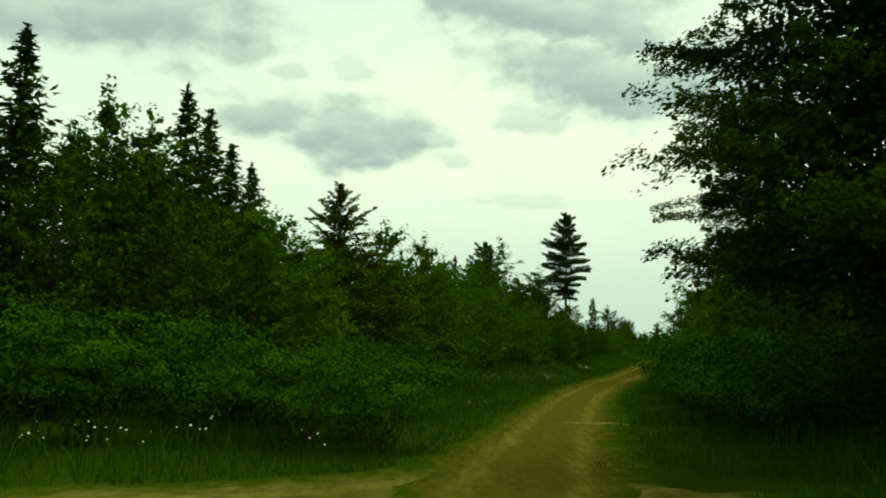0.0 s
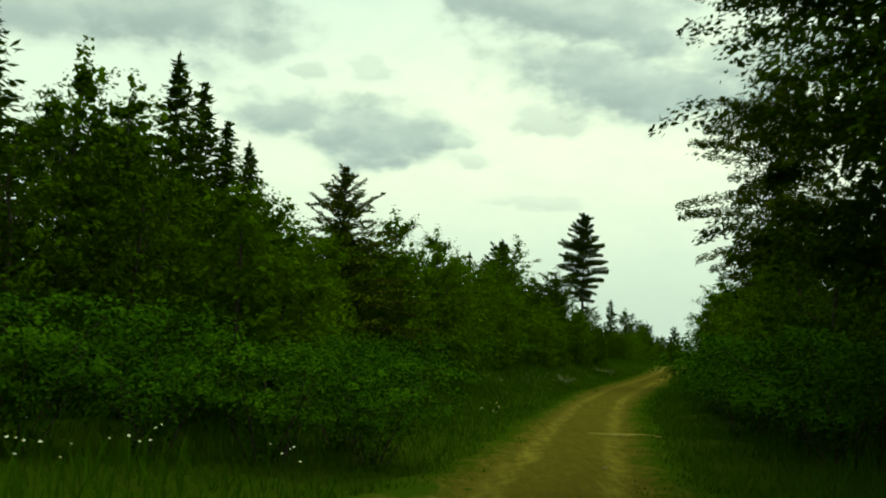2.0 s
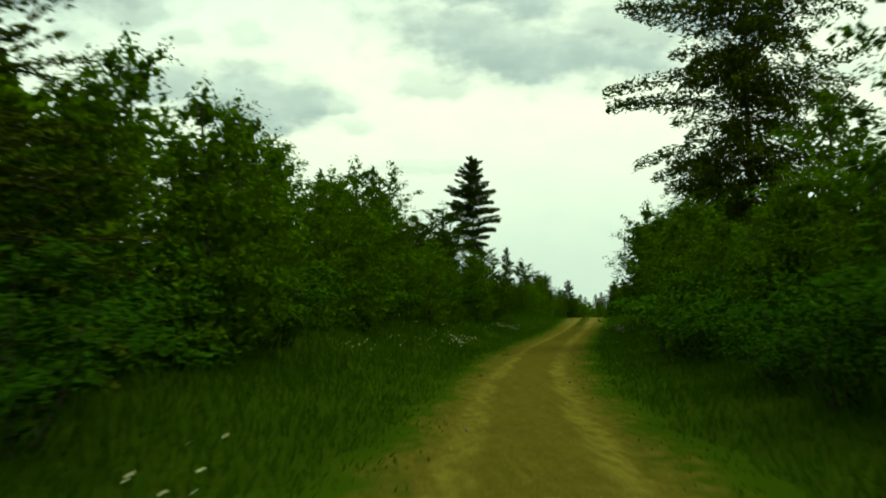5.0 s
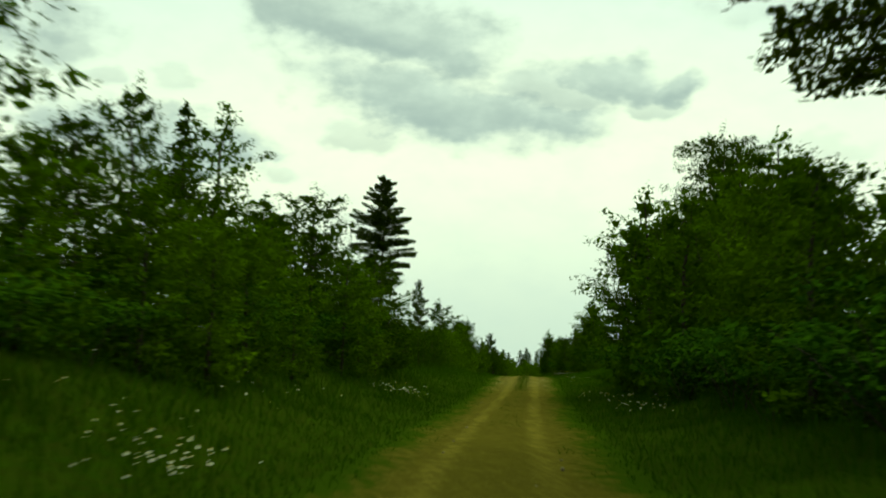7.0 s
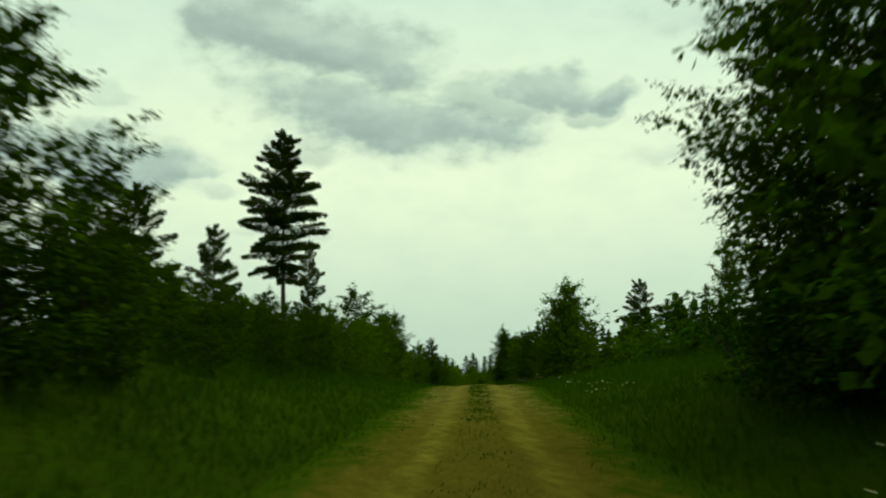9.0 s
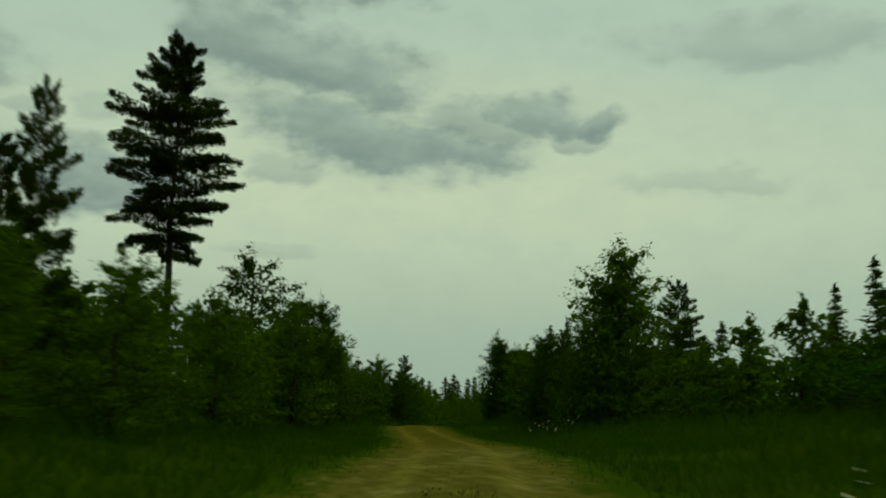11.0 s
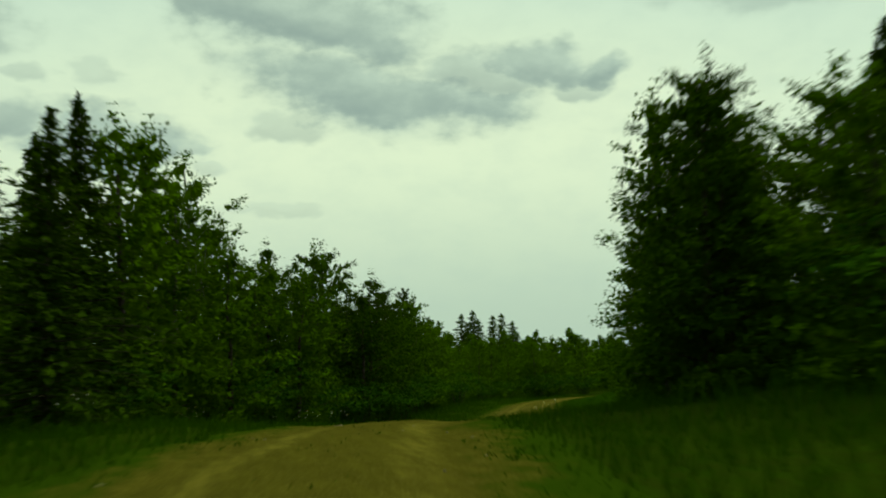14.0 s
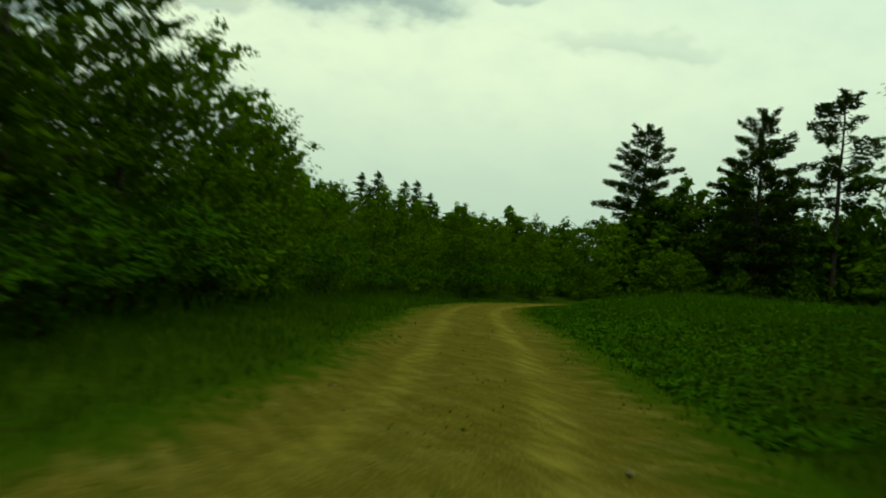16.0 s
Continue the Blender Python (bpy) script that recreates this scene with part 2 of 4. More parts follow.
def road_material(name, track, middle, verge, pebble):
    """Packed dirt: paler wheel tracks, browner crown, edges that break up into soil and grass; "lat" is the distance from the middle."""
    m, nt, p, o = material(name)
    lat = nt.nodes.new("ShaderNodeAttribute")
    lat.attribute_name = "lat"
    gauge, dry_sheen = nt.nodes.new("ShaderNodeAttribute"), nt.nodes.new("ShaderNodeAttribute")
    gauge.attribute_name, dry_sheen.attribute_name = "gauge", "dry_sheen"
    f, raw = noise_fac(nt, 0.9, 6.0, drawn=0.3)
    f2, raw2 = noise_fac(nt, 5.0, 8.0, drawn=0.4)
    f3, raw3 = noise_fac(nt, 45.0, 3.0, 0.52, 0.75)

    def calc(op, a, b):
        n = nt.nodes.new("ShaderNodeMath")
        n.operation = op
        for slot, v in zip(n.inputs, (a, b)):
            if isinstance(v, (int, float)):
                slot.default_value = v
            else:
                nt.links.new(v, slot)
        return n.outputs[0]

    def ramp(v, a, b):
        r = nt.nodes.new("ShaderNodeMapRange")
        r.interpolation_type = "SMOOTHSTEP"
        r.inputs[1].default_value, r.inputs[2].default_value = a, b
        nt.links.new(v, r.inputs[0])
        return r.outputs[0]

    wide = calc("ADD", lat.outputs["Fac"], calc("MULTIPLY", calc("SUBTRACT", raw, 0.5), 0.7))
    off = calc("ABSOLUTE", calc("SUBTRACT", calc("ADD", gauge.outputs["Fac"], calc("MULTIPLY", calc("SUBTRACT", raw, 0.5), 0.5)), 0.78), 0)
    f5, _ = noise_fac(nt, 1.3, 5.0, 0.50, 0.66)
    worn = calc("MULTIPLY", ramp(off, 0.34, 0.05), calc("ADD", 0.35, calc("MULTIPLY", f, 0.65)))
    c = mixcol(nt, worn, middle, track)
    # Pale tone: dry dirt, and on the crest a painted sheen of the sky.
    c = mixcol(nt, calc("MULTIPLY", dry_sheen.outputs["Fac"], calc("ADD", 0.2, calc("MULTIPLY", f5, 0.7))), c, (0.30, 0.27, 0.09))
    c = mixcol(nt, calc("MULTIPLY", f2, 0.55), c, tuple(v * 0.62 for v in middle))
    f4, raw4 = noise_fac(nt, 9.0, 4.0, 0.42, 0.62, drawn=0.05)
    c = mixcol(nt, calc("MULTIPLY", f4, 0.4), c, tuple(v * 0.6 for v in middle))
    c = mixcol(nt, calc("MULTIPLY", f3, 0.6), c, pebble)
    c = mixcol(nt, ramp(calc("ADD", wide, calc("MULTIPLY", calc("SUBTRACT", raw2, 0.5), 1.1)), 0.85, 1.5), c, verge)
    nt.links.new(c, p.inputs["Base Color"])
    p.inputs["Roughness"].default_value = 0.95
    p.inputs["Specular IOR Level"].default_value = 0.0
    add = calc("ADD", raw2, raw3)
    bump(nt, p, add, 0.7, 0.02)
    return m


SOIL = ground_material()
ROAD = road_material("packed_dirt", (0.142, 0.118, 0.017), (0.070, 0.060, 0.007), (0.024, 0.043, 0.002), (0.20, 0.165, 0.035))
SAND = road_material("pale_sand", (0.19, 0.162, 0.026), (0.15, 0.128, 0.020), (0.075, 0.065, 0.009), (0.25, 0.21, 0.05))


def plain(name, colour, rough=0.6):
    m, nt, p, o = material(name)
    f, raw = noise_fac(nt, 30.0, 2.0)
    nt.links.new(mixcol(nt, f, colour, tuple(v * 0.82 for v in colour)), p.inputs["Base Color"])
    p.inputs["Roughness"].default_value = rough
    p.inputs["Specular IOR Level"].default_value = 0.0
    return m


PETAL = plain("white_petals", (0.80, 0.80, 0.62))
YOLK = plain("yellow_flower_centre", (0.70, 0.48, 0.04))
STONE = plain("grey_stone", (0.15, 0.125, 0.06), 0.9)

# ---- the lie of the land ----
ROAD_Y = [-60, 0, 13, 38, 48, 62, 77, 95, 132, 147, 155, 162, 170, 178, 185, 190, 195, 200, 215, 228, 240, 252, 400]
ROAD_X = [0, 0, 0.6, 4.1, 5.9, 8.9, 12.75, 17.5, 27.05, 29.85, 31.0, 32.15, 33.9, 36.6, 39.8, 42.1, 44.1, 46.0, 51.3, 58, 72, 100, 460]
RISE_Y = [-60, 0, 14, 40, 60, 80, 95, 113, 124, 134, 145, 152, 159, 166, 172, 178, 185, 215, 260, 320, 500]
RISE_Z = [0, 0, -0.45, -0.65, -0.6, -0.5, -0.2, 0.45, 0.5, 0.3, 0.0, -0.02, 0.14, 0.32, 0.0, -0.6, -1.5, -2.2, -3.5, -2, 0]
BANK_Y = [0, 30, 45, 60, 80, 110, 130, 150, 300]
BANK_L = [0.2, 0.3, 1.6, 2.0, 2.0, 1.4, 0.5, 0.3, 0.3]
BANK_R = [0.3, 0.4, 0.9, 1.2, 1.6, 1.0, 0.5, 0.5, 0.8]
FINE_Y = np.arange(-80, 520, 1.0)


def eased(ys, vs, width):
    v = np.interp(FINE_Y, ys, vs)
    k = np.exp(-0.5 * (np.arange(-3 * width, 3 * width + 1) / width) ** 2)
    k /= k.sum()
    return np.convolve(np.pad(v, 3 * width, mode="edge"), k, "valid")


ROAD_LINE, RISE_LINE = eased(ROAD_Y, ROAD_X, 4), eased(RISE_Y, RISE_Z, 6)
BANK_LEFT, BANK_RIGHT = eased(BANK_Y, BANK_L, 5), eased(BANK_Y, BANK_R, 5)


def road_x(y):
    return np.interp(y, FINE_Y, ROAD_LINE)


def half_width(y):
    return np.interp(y, [0, 40, 58, 95, 112, 126, 142, 182, 190, 206, 216, 250], [1.15, 1.15, 1.38, 1.40, 1.5, 1.42, 1.28, 1.32, 1.45, 1.45, 1.3, 1.25])


def ripple(x, y):
    return 0.05 * np.sin(0.9 * x + 0.4 * y) + 0.04 * np.sin(0.5 * y - 1.3 * x + 1.0) + 0.03 * np.sin(1.7 * y + 0.8 * x)


def land(x, y):
    """Height of the ground: the road's rise and fall, with a bank on either side."""
    d = (x - road_x(y)) * 0.97
    bank = np.where(d < 0, np.interp(y, FINE_Y, BANK_LEFT), np.interp(y, FINE_Y, BANK_RIGHT))
    rim = np.maximum(1.6, 1.75 * half_width(y))
    u = np.clip((np.abs(d) - rim) / 7.4, 0, 1)
    side = u * u * (3 - 2 * u)
    far = np.clip((np.abs(d) - 40) / 200, 0, 1)
    return np.interp(y, FINE_Y, RISE_LINE) * (1 - far) + bank * side + ripple(x, y) * np.clip(np.abs(d) - rim, 0, 1)


def mesh_object(name, verts, faces, mat, smooth=False, parent=None):
    me = bpy.data.meshes.new(name)
    verts = np.asarray(verts, np.float32)
    faces = np.asarray(faces, np.int32)
    n, k = faces.shape
    me.vertices.add(len(verts))
    me.vertices.foreach_set("co", verts.ravel())
    me.loops.add(n * k)
    me.loops.foreach_set("vertex_index", faces.ravel())
    me.polygons.add(n)
    me.polygons.foreach_set("loop_start", np.arange(n, dtype=np.int32) * k)
    me.polygons.foreach_set("use_smooth", np.full(n, smooth))
    me.update(calc_edges=True)
    me.materials.append(mat)
    ob = new(name, me)
    ob.parent = parent
    return ob


def set_lateral(ob, lat, gauge, dry_sheen):
    for name, values in (("lat", lat), ("gauge", gauge), ("dry_sheen", dry_sheen)):
        layer = ob.data.attributes.new(name, "FLOAT", "POINT")
        layer.data.foreach_set("value", np.abs(np.asarray(values, np.float32)).ravel())


def grid_faces(nu, nv):
    i = np.arange(nu - 1)[:, None] * nv + np.arange(nv - 1)[None, :]
    return np.stack([i, i + nv, i + nv + 1, i + 1], -1).reshape(-1, 4)


# Ground: one sheet, fine beside the road, coarse out to the horizon.
gy = np.concatenate([[-3000, -1200, -500, -250, -150, -100], np.arange(-70, 2, 2.0), np.arange(2, 240, 1.0), np.arange(240, 420, 5.0), [450, 520, 650, 900, 1500, 3000]])
gd = np.concatenate([[-3000, -1200, -500, -250, -120, -70, -45, -30, -22, -16], np.arange(-12, 12.1, 0.6), [16, 22, 30, 45, 70, 120, 250, 500, 1200, 3000]])
GX = road_x(np.clip(gy, -70, 400))[:, None] + gd[None, :]
GY = np.repeat(gy[:, None], len(gd), 1)
GZ = land(GX, np.clip(GY, -79, 519))
GZ = GZ - 0.07 * (np.abs(gd)[None, :] < 1.45 * half_width(gy)[:, None])
ground = mesh_object("ground", np.stack([GX, GY, GZ], -1).reshape(-1, 3), grid_faces(len(gy), len(gd))[:, ::-1], SOIL, True)
tagged(ground, "grassy meadow ground rising in low banks beside the track", "ground", kind="structure")

# Road: packed dirt with two worn wheel tracks and a low crown between them.
ry = np.arange(-60, 246, 0.4)
rd = np.linspace(-2.1, 2.1, 35)
rng = np.random.default_rng(5)
half = half_width(ry)
edge = half + 0.10 * np.sin(ry * 0.7) * np.sin(ry * 0.23 + 1) + 0.06 * np.sin(ry * 2.1)
RX = road_x(ry)[:, None] + rd[None, :] * edge[:, None]
RYY = np.repeat(ry[:, None], len(rd), 1)
rut = -0.05 * np.exp(-((np.abs(rd) - 0.78) / 0.28) ** 2) + 0.02 * np.exp(-(rd / 0.4) ** 2)
drop = -0.11 * np.clip((np.abs(rd) - 1.5) / 0.6, 0, 1)
RZ = np.interp(ry, FINE_Y, RISE_LINE)[:, None] + (0.035 + rut + drop)[None, :] + 0.004 * rng.standard_normal(RX.shape)
RZ = RZ + 0.008 * np.sin(RYY * 1.9 + rd[None, :] * 2.2)
road = mesh_object("road", np.stack([RX, RYY, RZ], -1).reshape(-1, 3), grid_faces(len(ry), len(rd))[:, ::-1], ROAD, True)
# y 94 to 136: grazing sky sheen painted pale; from 178: dry patches.
dry_sheen_line = np.interp(ry, [94, 104, 126, 136, 178, 186, 208, 216], [0.0, 0.4, 0.4, 0.0, 0.0, 0.12, 0.12, 0.05])
set_lateral(road, np.repeat(rd[None, :], len(ry), 0), rd[None, :] * edge[:, None], np.repeat(dry_sheen_line[:, None], len(rd), 1))
tagged(road, "narrow rutted brown dirt track with worn wheel marks", "dirt road", kind="structure")

# The other track, which joins from behind on the left.
BRANCH_A, BRANCH_D = np.array([1.8, 13.4]), np.array([-0.74, -0.67])
bs = np.arange(0, 60, 0.5)
bw = np.linspace(-2.9, 2.9, 25)
BXY = BRANCH_A[None, None, :] + bs[:, None, None] * BRANCH_D + bw[None, :, None] * (1 + 0.45 * np.exp(-bs / 4))[:, None, None] * np.array([0.67, -0.74])
UNDER = np.clip((np.abs(BXY[..., 0] - road_x(BXY[..., 1])) - 0.9) / 0.7, 0, 1)
BZ = land(BXY[..., 0], BXY[..., 1]) - 0.04 + 0.09 * UNDER - 0.16 * np.clip((np.abs(bw) - 2.1) / 0.8, 0, 1)[None, :] + 0.010 * rng.standard_normal(BXY.shape[:2])
cross = mesh_object("branch_road", np.concatenate([BXY, BZ[..., None]], -1).reshape(-1, 3), grid_faces(len(bs), len(bw)), ROAD, True)
set_lateral(cross, np.repeat(bw[None, :] * 0.72, len(bs), 0), np.repeat(bw[None, :], len(bs), 0), np.full(BXY.shape[:2], 0.25))
tagged(cross, "dirt track joining at the start of the road", "dirt road", kind="structure")


# ---- plants ----
def leaf_cards(at, length, width, rng, up=0.5, along=None, facing=None):
    """Small pointed leaves, each a folded diamond of its own, at the given points."""
    n = len(at)
    nrm = rng.standard_normal((n, 3))
    if facing is None:
        nrm[:, 2] = np.abs(nrm[:, 2]) + up * 2
    else:
        nrm = nrm * up + facing
    nrm /= np.linalg.norm(nrm, axis=1, keepdims=True)
    if along is None:
        along = rng.standard_normal((n, 3))
    t = along - (along * nrm).sum(1, keepdims=True) * nrm
    t /= np.linalg.norm(t, axis=1, keepdims=True) + 1e-9
    b = np.cross(nrm, t)
    ln = (length * rng.uniform(0.7, 1.3, n))[:, None]
    wd = (width * rng.uniform(0.7, 1.3, n))[:, None]
    base, tip = at - 0.5 * ln * t, at + 0.5 * ln * t
    v = np.stack([base, at + 0.5 * wd * b - 0.12 * wd * nrm, tip, at - 0.5 * wd * b - 0.12 * wd * nrm], 1).reshape(-1, 3)
    return v, np.arange(4 * n).reshape(n, 4)


def tube(points, radii, sides=6):
    pts = np.asarray(points, float)
    d = np.gradient(pts, axis=0)
    d /= np.linalg.norm(d, axis=1, keepdims=True) + 1e-9
    ref = np.where(np.abs(d[:, 2:3]) > 0.8, [[1.0, 0, 0]], [[0, 0, 1.0]])
    a = np.cross(d, ref)
    a /= np.linalg.norm(a, axis=1, keepdims=True) + 1e-9
    b = np.cross(d, a)
    th = np.linspace(0, 2 * np.pi, sides, endpoint=False)
    ring = a[:, None] * np.cos(th)[None, :, None] + b[:, None] * np.sin(th)[None, :, None]
    v = pts[:, None] + ring * np.asarray(radii)[:, None, None]
    i = np.arange(len(pts) - 1)[:, None] * sides
    j, k = np.arange(sides)[None, :], (np.arange(sides)[None, :] + 1) % sides
    return v.reshape(-1, 3), np.stack([i + j, i + k, i + sides + k, i + sides + j], -1).reshape(-1, 4)


def merged(pieces):
    vs, fs, n = [], [], 0
    for v, f in pieces:
        vs.append(v)
        fs.append(f + n)
        n += len(v)
    return np.concatenate(vs), np.concatenate(fs)


def limb(a, b, r0, r1, rng, sag=0.0, n=3, sides=3):
    s = np.linspace(0, 1, n)[:, None]
    p = np.asarray(a) * (1 - s) + np.asarray(b) * s
    p = p + rng.normal(0, 0.04, p.shape) * np.linalg.norm(np.subtract(b, a)) * s * (1 - s) * 3
    p[:, 2] += sag * (s * (1 - s))[:, 0] * 4
    return tube(p, r0 + (r1 - r0) * s[:, 0], sides)


def plant(name, label, category, group):
    ob = new(name)
    ob.empty_display_size = 0.3
    return tagged(ob, label, category, group)


class Foliage:
    """Gathers leaves clump by clump: each clump is a shell of leaves that face outward, round a heart of larger leaves."""

    def __init__(self, rng, leaf, core=4):
        self.rng, self.leaf, self.core, self.upward, self.slim = rng, leaf, core, 0.45, 0.64
        self.at, self.along, self.facing, self.heart, self.depth, self.broad = [], [], [], [], [], 0.5

    def clump(self, c, rx, rz, n, out):
        rng, core = self.rng, self.core
        d = rng.standard_normal((n, 3))
        d[:, 2] = np.where(rng.random(n) < 0.72, np.abs(d[:, 2]), d[:, 2])
        d /= np.linalg.norm(d, axis=1, keepdims=True)
        size = np.array([rx, rx, rz])
        off = d * size * rng.uniform(0.55, 1.12, (n, 1))
        off[:, 2] -= 0.22 * np.hypot(off[:, 0], off[:, 1])
        face = d / size
        face /= np.linalg.norm(face, axis=1, keepdims=True)
        self.at.append(c + off)
        self.facing.append(face + [0, 0, self.upward])
        self.along.append(d * [1, 1, 0.3] + np.asarray(out) * 0.5 + rng.normal(0, 0.45, (n, 3)) - [0, 0, 0.25])
        self.heart.append(c + rng.normal(0, 0.3, (core, 3)).clip(-0.5, 0.5) * size - [0, 0, 0.15 * rz])
        return self

    def inside(self, c, size):
        """A broad spray of old leaves close to the stem, which closes the crown."""
        self.depth.append(c)
        self.broad = size

    def shoot(self, a, b, n):
        s = self.rng.random((n, 1)) ** 1.2
        off = self.rng.normal(0, 0.6 * self.leaf, (n, 3)) * (1.3 - s)
        self.at.append(a * (1 - s) + b * s + off)
        self.along.append(off + [0, 0, 0.1])
        self.facing.append(off * 6 + [0, 0, 0.6])

    def twigs(self, start, end, n, per, spread=0.4, flat=0.2, droop=0.3, first=0.25):
        """Leafy side twigs that fan out from one bough, with the leaves strung along each twig."""
        rng, axis = self.rng, end - start
        length = np.linalg.norm(axis)
        d = axis / length
        side = np.cross(d, [0, 0, 1.0])
        side /= np.linalg.norm(side) + 1e-9
        up = np.cross(side, d)
        s = first + (1 - first) * rng.random(n) ** 0.8
        s[0] = 0.97
        ang = rng.uniform(0.25, 1.15, n) * rng.choice([-1, 1], n) * (s < 0.95)
        way = d * np.cos(ang)[:, None] + side * np.sin(ang)[:, None] + up * rng.normal(0.05, flat, n)[:, None]
        reach = length * spread * (1.1 - s) * rng.uniform(0.6, 1.25, n) + 3.5 * self.leaf
        u = rng.random((n, per)) ** 0.8
        at = (start + axis * s[:, None])[:, None] + way[:, None] * (reach[:, None] * u)[..., None] + rng.normal(0, 0.5 * self.leaf, (n, per, 3))
        at[..., 2] -= droop * reach[:, None] * u**2
        self.at.append(at.reshape(-1, 3))
        self.along.append((np.repeat(way[:, None], per, 1) + rng.normal(0, 0.55, (n, per, 3)) - [0, 0, 0.3]).reshape(-1, 3))
        self.facing.append(np.repeat((up * 0.7 + [0.7 * d[0], 0.7 * d[1], 0.45])[None], n * per, 0) + rng.normal(0, 0.35, (n * per, 3)))

    def mesh(self, name, mat, root, floor=0.05, heart=2.0):
        at = np.concatenate(self.at)
        at[:, 2] = np.maximum(at[:, 2], floor)
        outer = leaf_cards(at, self.leaf, self.leaf * self.slim, self.rng, 0.38, np.concatenate(self.along), facing=np.concatenate(self.facing))
        inner = np.concatenate(self.heart)
        inner[:, 2] = np.maximum(inner[:, 2], floor)
        core = leaf_cards(inner, self.leaf * heart, self.leaf * heart * 0.75, self.rng, 0.3)
        layers = [outer, core]
        if self.depth:
            layers.append(leaf_cards(np.array(self.depth).clip([-99, -99, floor], 99), self.broad * 0.95, self.broad * 0.8, self.rng, 0.1))
        return mesh_object(name, *merged(layers), mat, False, root)


def broadleaf(seed, name, label, H, R, leaf, boughs, each, per, mat=LEAF, bark=BARK, low=0.1, shoots=0, clump_r=0.55, shape=0.85, lobe=(0.78, 1.14), rise=0.35, flat=0.5, ragged=0.2, core=4, heart=2.0, belly=0.4, twigs=0, strung=8, deep=0.38, fill=44, closed=0.72, group="roadside trees"):
    """A leafy tree: trunk, boughs set round it, and clumps of small leaves along every bough, with gaps and an uneven outline."""
    rng = np.random.default_rng(seed)
    root = plant(name, label, "tree", group)
    lean = rng.normal(0, 0.03 * H, 2)
    hs = np.linspace(0, 1, 7)
    spine = np.stack([lean[0] * hs**1.5 + rng.normal(0, 0.01 * H, 7) * hs, lean[1] * hs**1.5 + rng.normal(0, 0.01 * H, 7) * hs, hs * H * 0.95], 1)
    wood = [tube(spine, 0.016 * H * (1 - hs * 0.9) + 0.01, 6)]
    lobes = rng.uniform(*lobe, (5, 9))
    crown = Foliage(rng, leaf, core)
    for k in range(boughs):
        q = (k + rng.random()) / boughs
        u = low + (1 - low) * q
        th = k * 2.39996 + rng.normal(0, 0.4)
        reach = R * np.sqrt(np.clip(1 - ((q - belly) / (1.01 - belly)) ** 2, 0.02, 1)) ** shape
        reach *= lobes[int(q * 4.99), int((th % 6.283) / 0.7)] * rng.uniform(1 - ragged, 1 + 0.5 * ragged)
        d = np.array([np.cos(th), np.sin(th), 0])
        climb = rise * (0.5 + q) * reach * rng.uniform(0.5, 1.4)
        j = np.clip(u - climb / H, 0.03, 0.97)
        start = np.array([np.interp(j, hs, spine[:, i]) for i in range(3)])
        end = start + d * reach + [0, 0, climb]
        wood.append(limb(start, start * 0.22 + end * 0.78, 0.003 * H * (1.15 - q) + 0.006, 0.005, rng, 0.05))
        for s in rng.uniform(0.05, closed, fill):
            crown.inside(start * (1 - s) + end * s + rng.normal(0, 1, 3).clip(-1.4, 1.4) * [0.26 * reach, 0.26 * reach, min(0.05 * H, 0.2 * reach)] * (1.1 - s), clump_r * deep)
        if twigs:
            crown.twigs(start, end, twigs, strung)
        for m in range(each):
            s = (m + 1 - 0.35 * rng.random()) / each
            size = clump_r * rng.uniform(0.7, 1.25) * (1.1 - 0.3 * q) * (1.12 - 0.35 * s)
            side = np.array([-d[1], d[0], 0]) * rng.normal(0, 0.55) * clump_r * (1.2 - 0.6 * s)
            c = start * (1 - s) + end * s + side + [0, 0, 0.05 * H * (s * (1 - s)) + rng.normal(0, 0.12) * clump_r]
            crown.clump(c, size, size * flat, max(5, int(per * rng.uniform(0.75, 1.25) * (1.1 - 0.25 * q))), d + [0, 0, 0.1])
    top = spine[-1]
    for k in range(3):
        crown.clump(top + [rng.normal(0, 0.12), rng.normal(0, 0.12), (0.05 - 0.035 * k) * H], clump_r * 0.42, clump_r * 0.6, int(per * 0.7), np.array([0, 0, 0.6]))
    for k in range(shoots):
        th, r = rng.uniform(0, 2 * np.pi), R * 0.75 * rng.random() ** 0.5
        a = np.array([np.cos(th) * r, np.sin(th) * r, H * (0.97 - 0.45 * r / R) * rng.uniform(0.72, 0.96)])
        b = a + [rng.normal(0, 0.15), rng.normal(0, 0.15), H * rng.uniform(0.06, 0.17)]
        wood.append(limb(a, b, 0.012, 0.005, rng))
        crown.shoot(a, b, int(per * 0.6))
    mesh_object("trunk", *merged(wood), bark, True, root)
    crown.mesh("crown", mat, root, heart=heart)
    return root


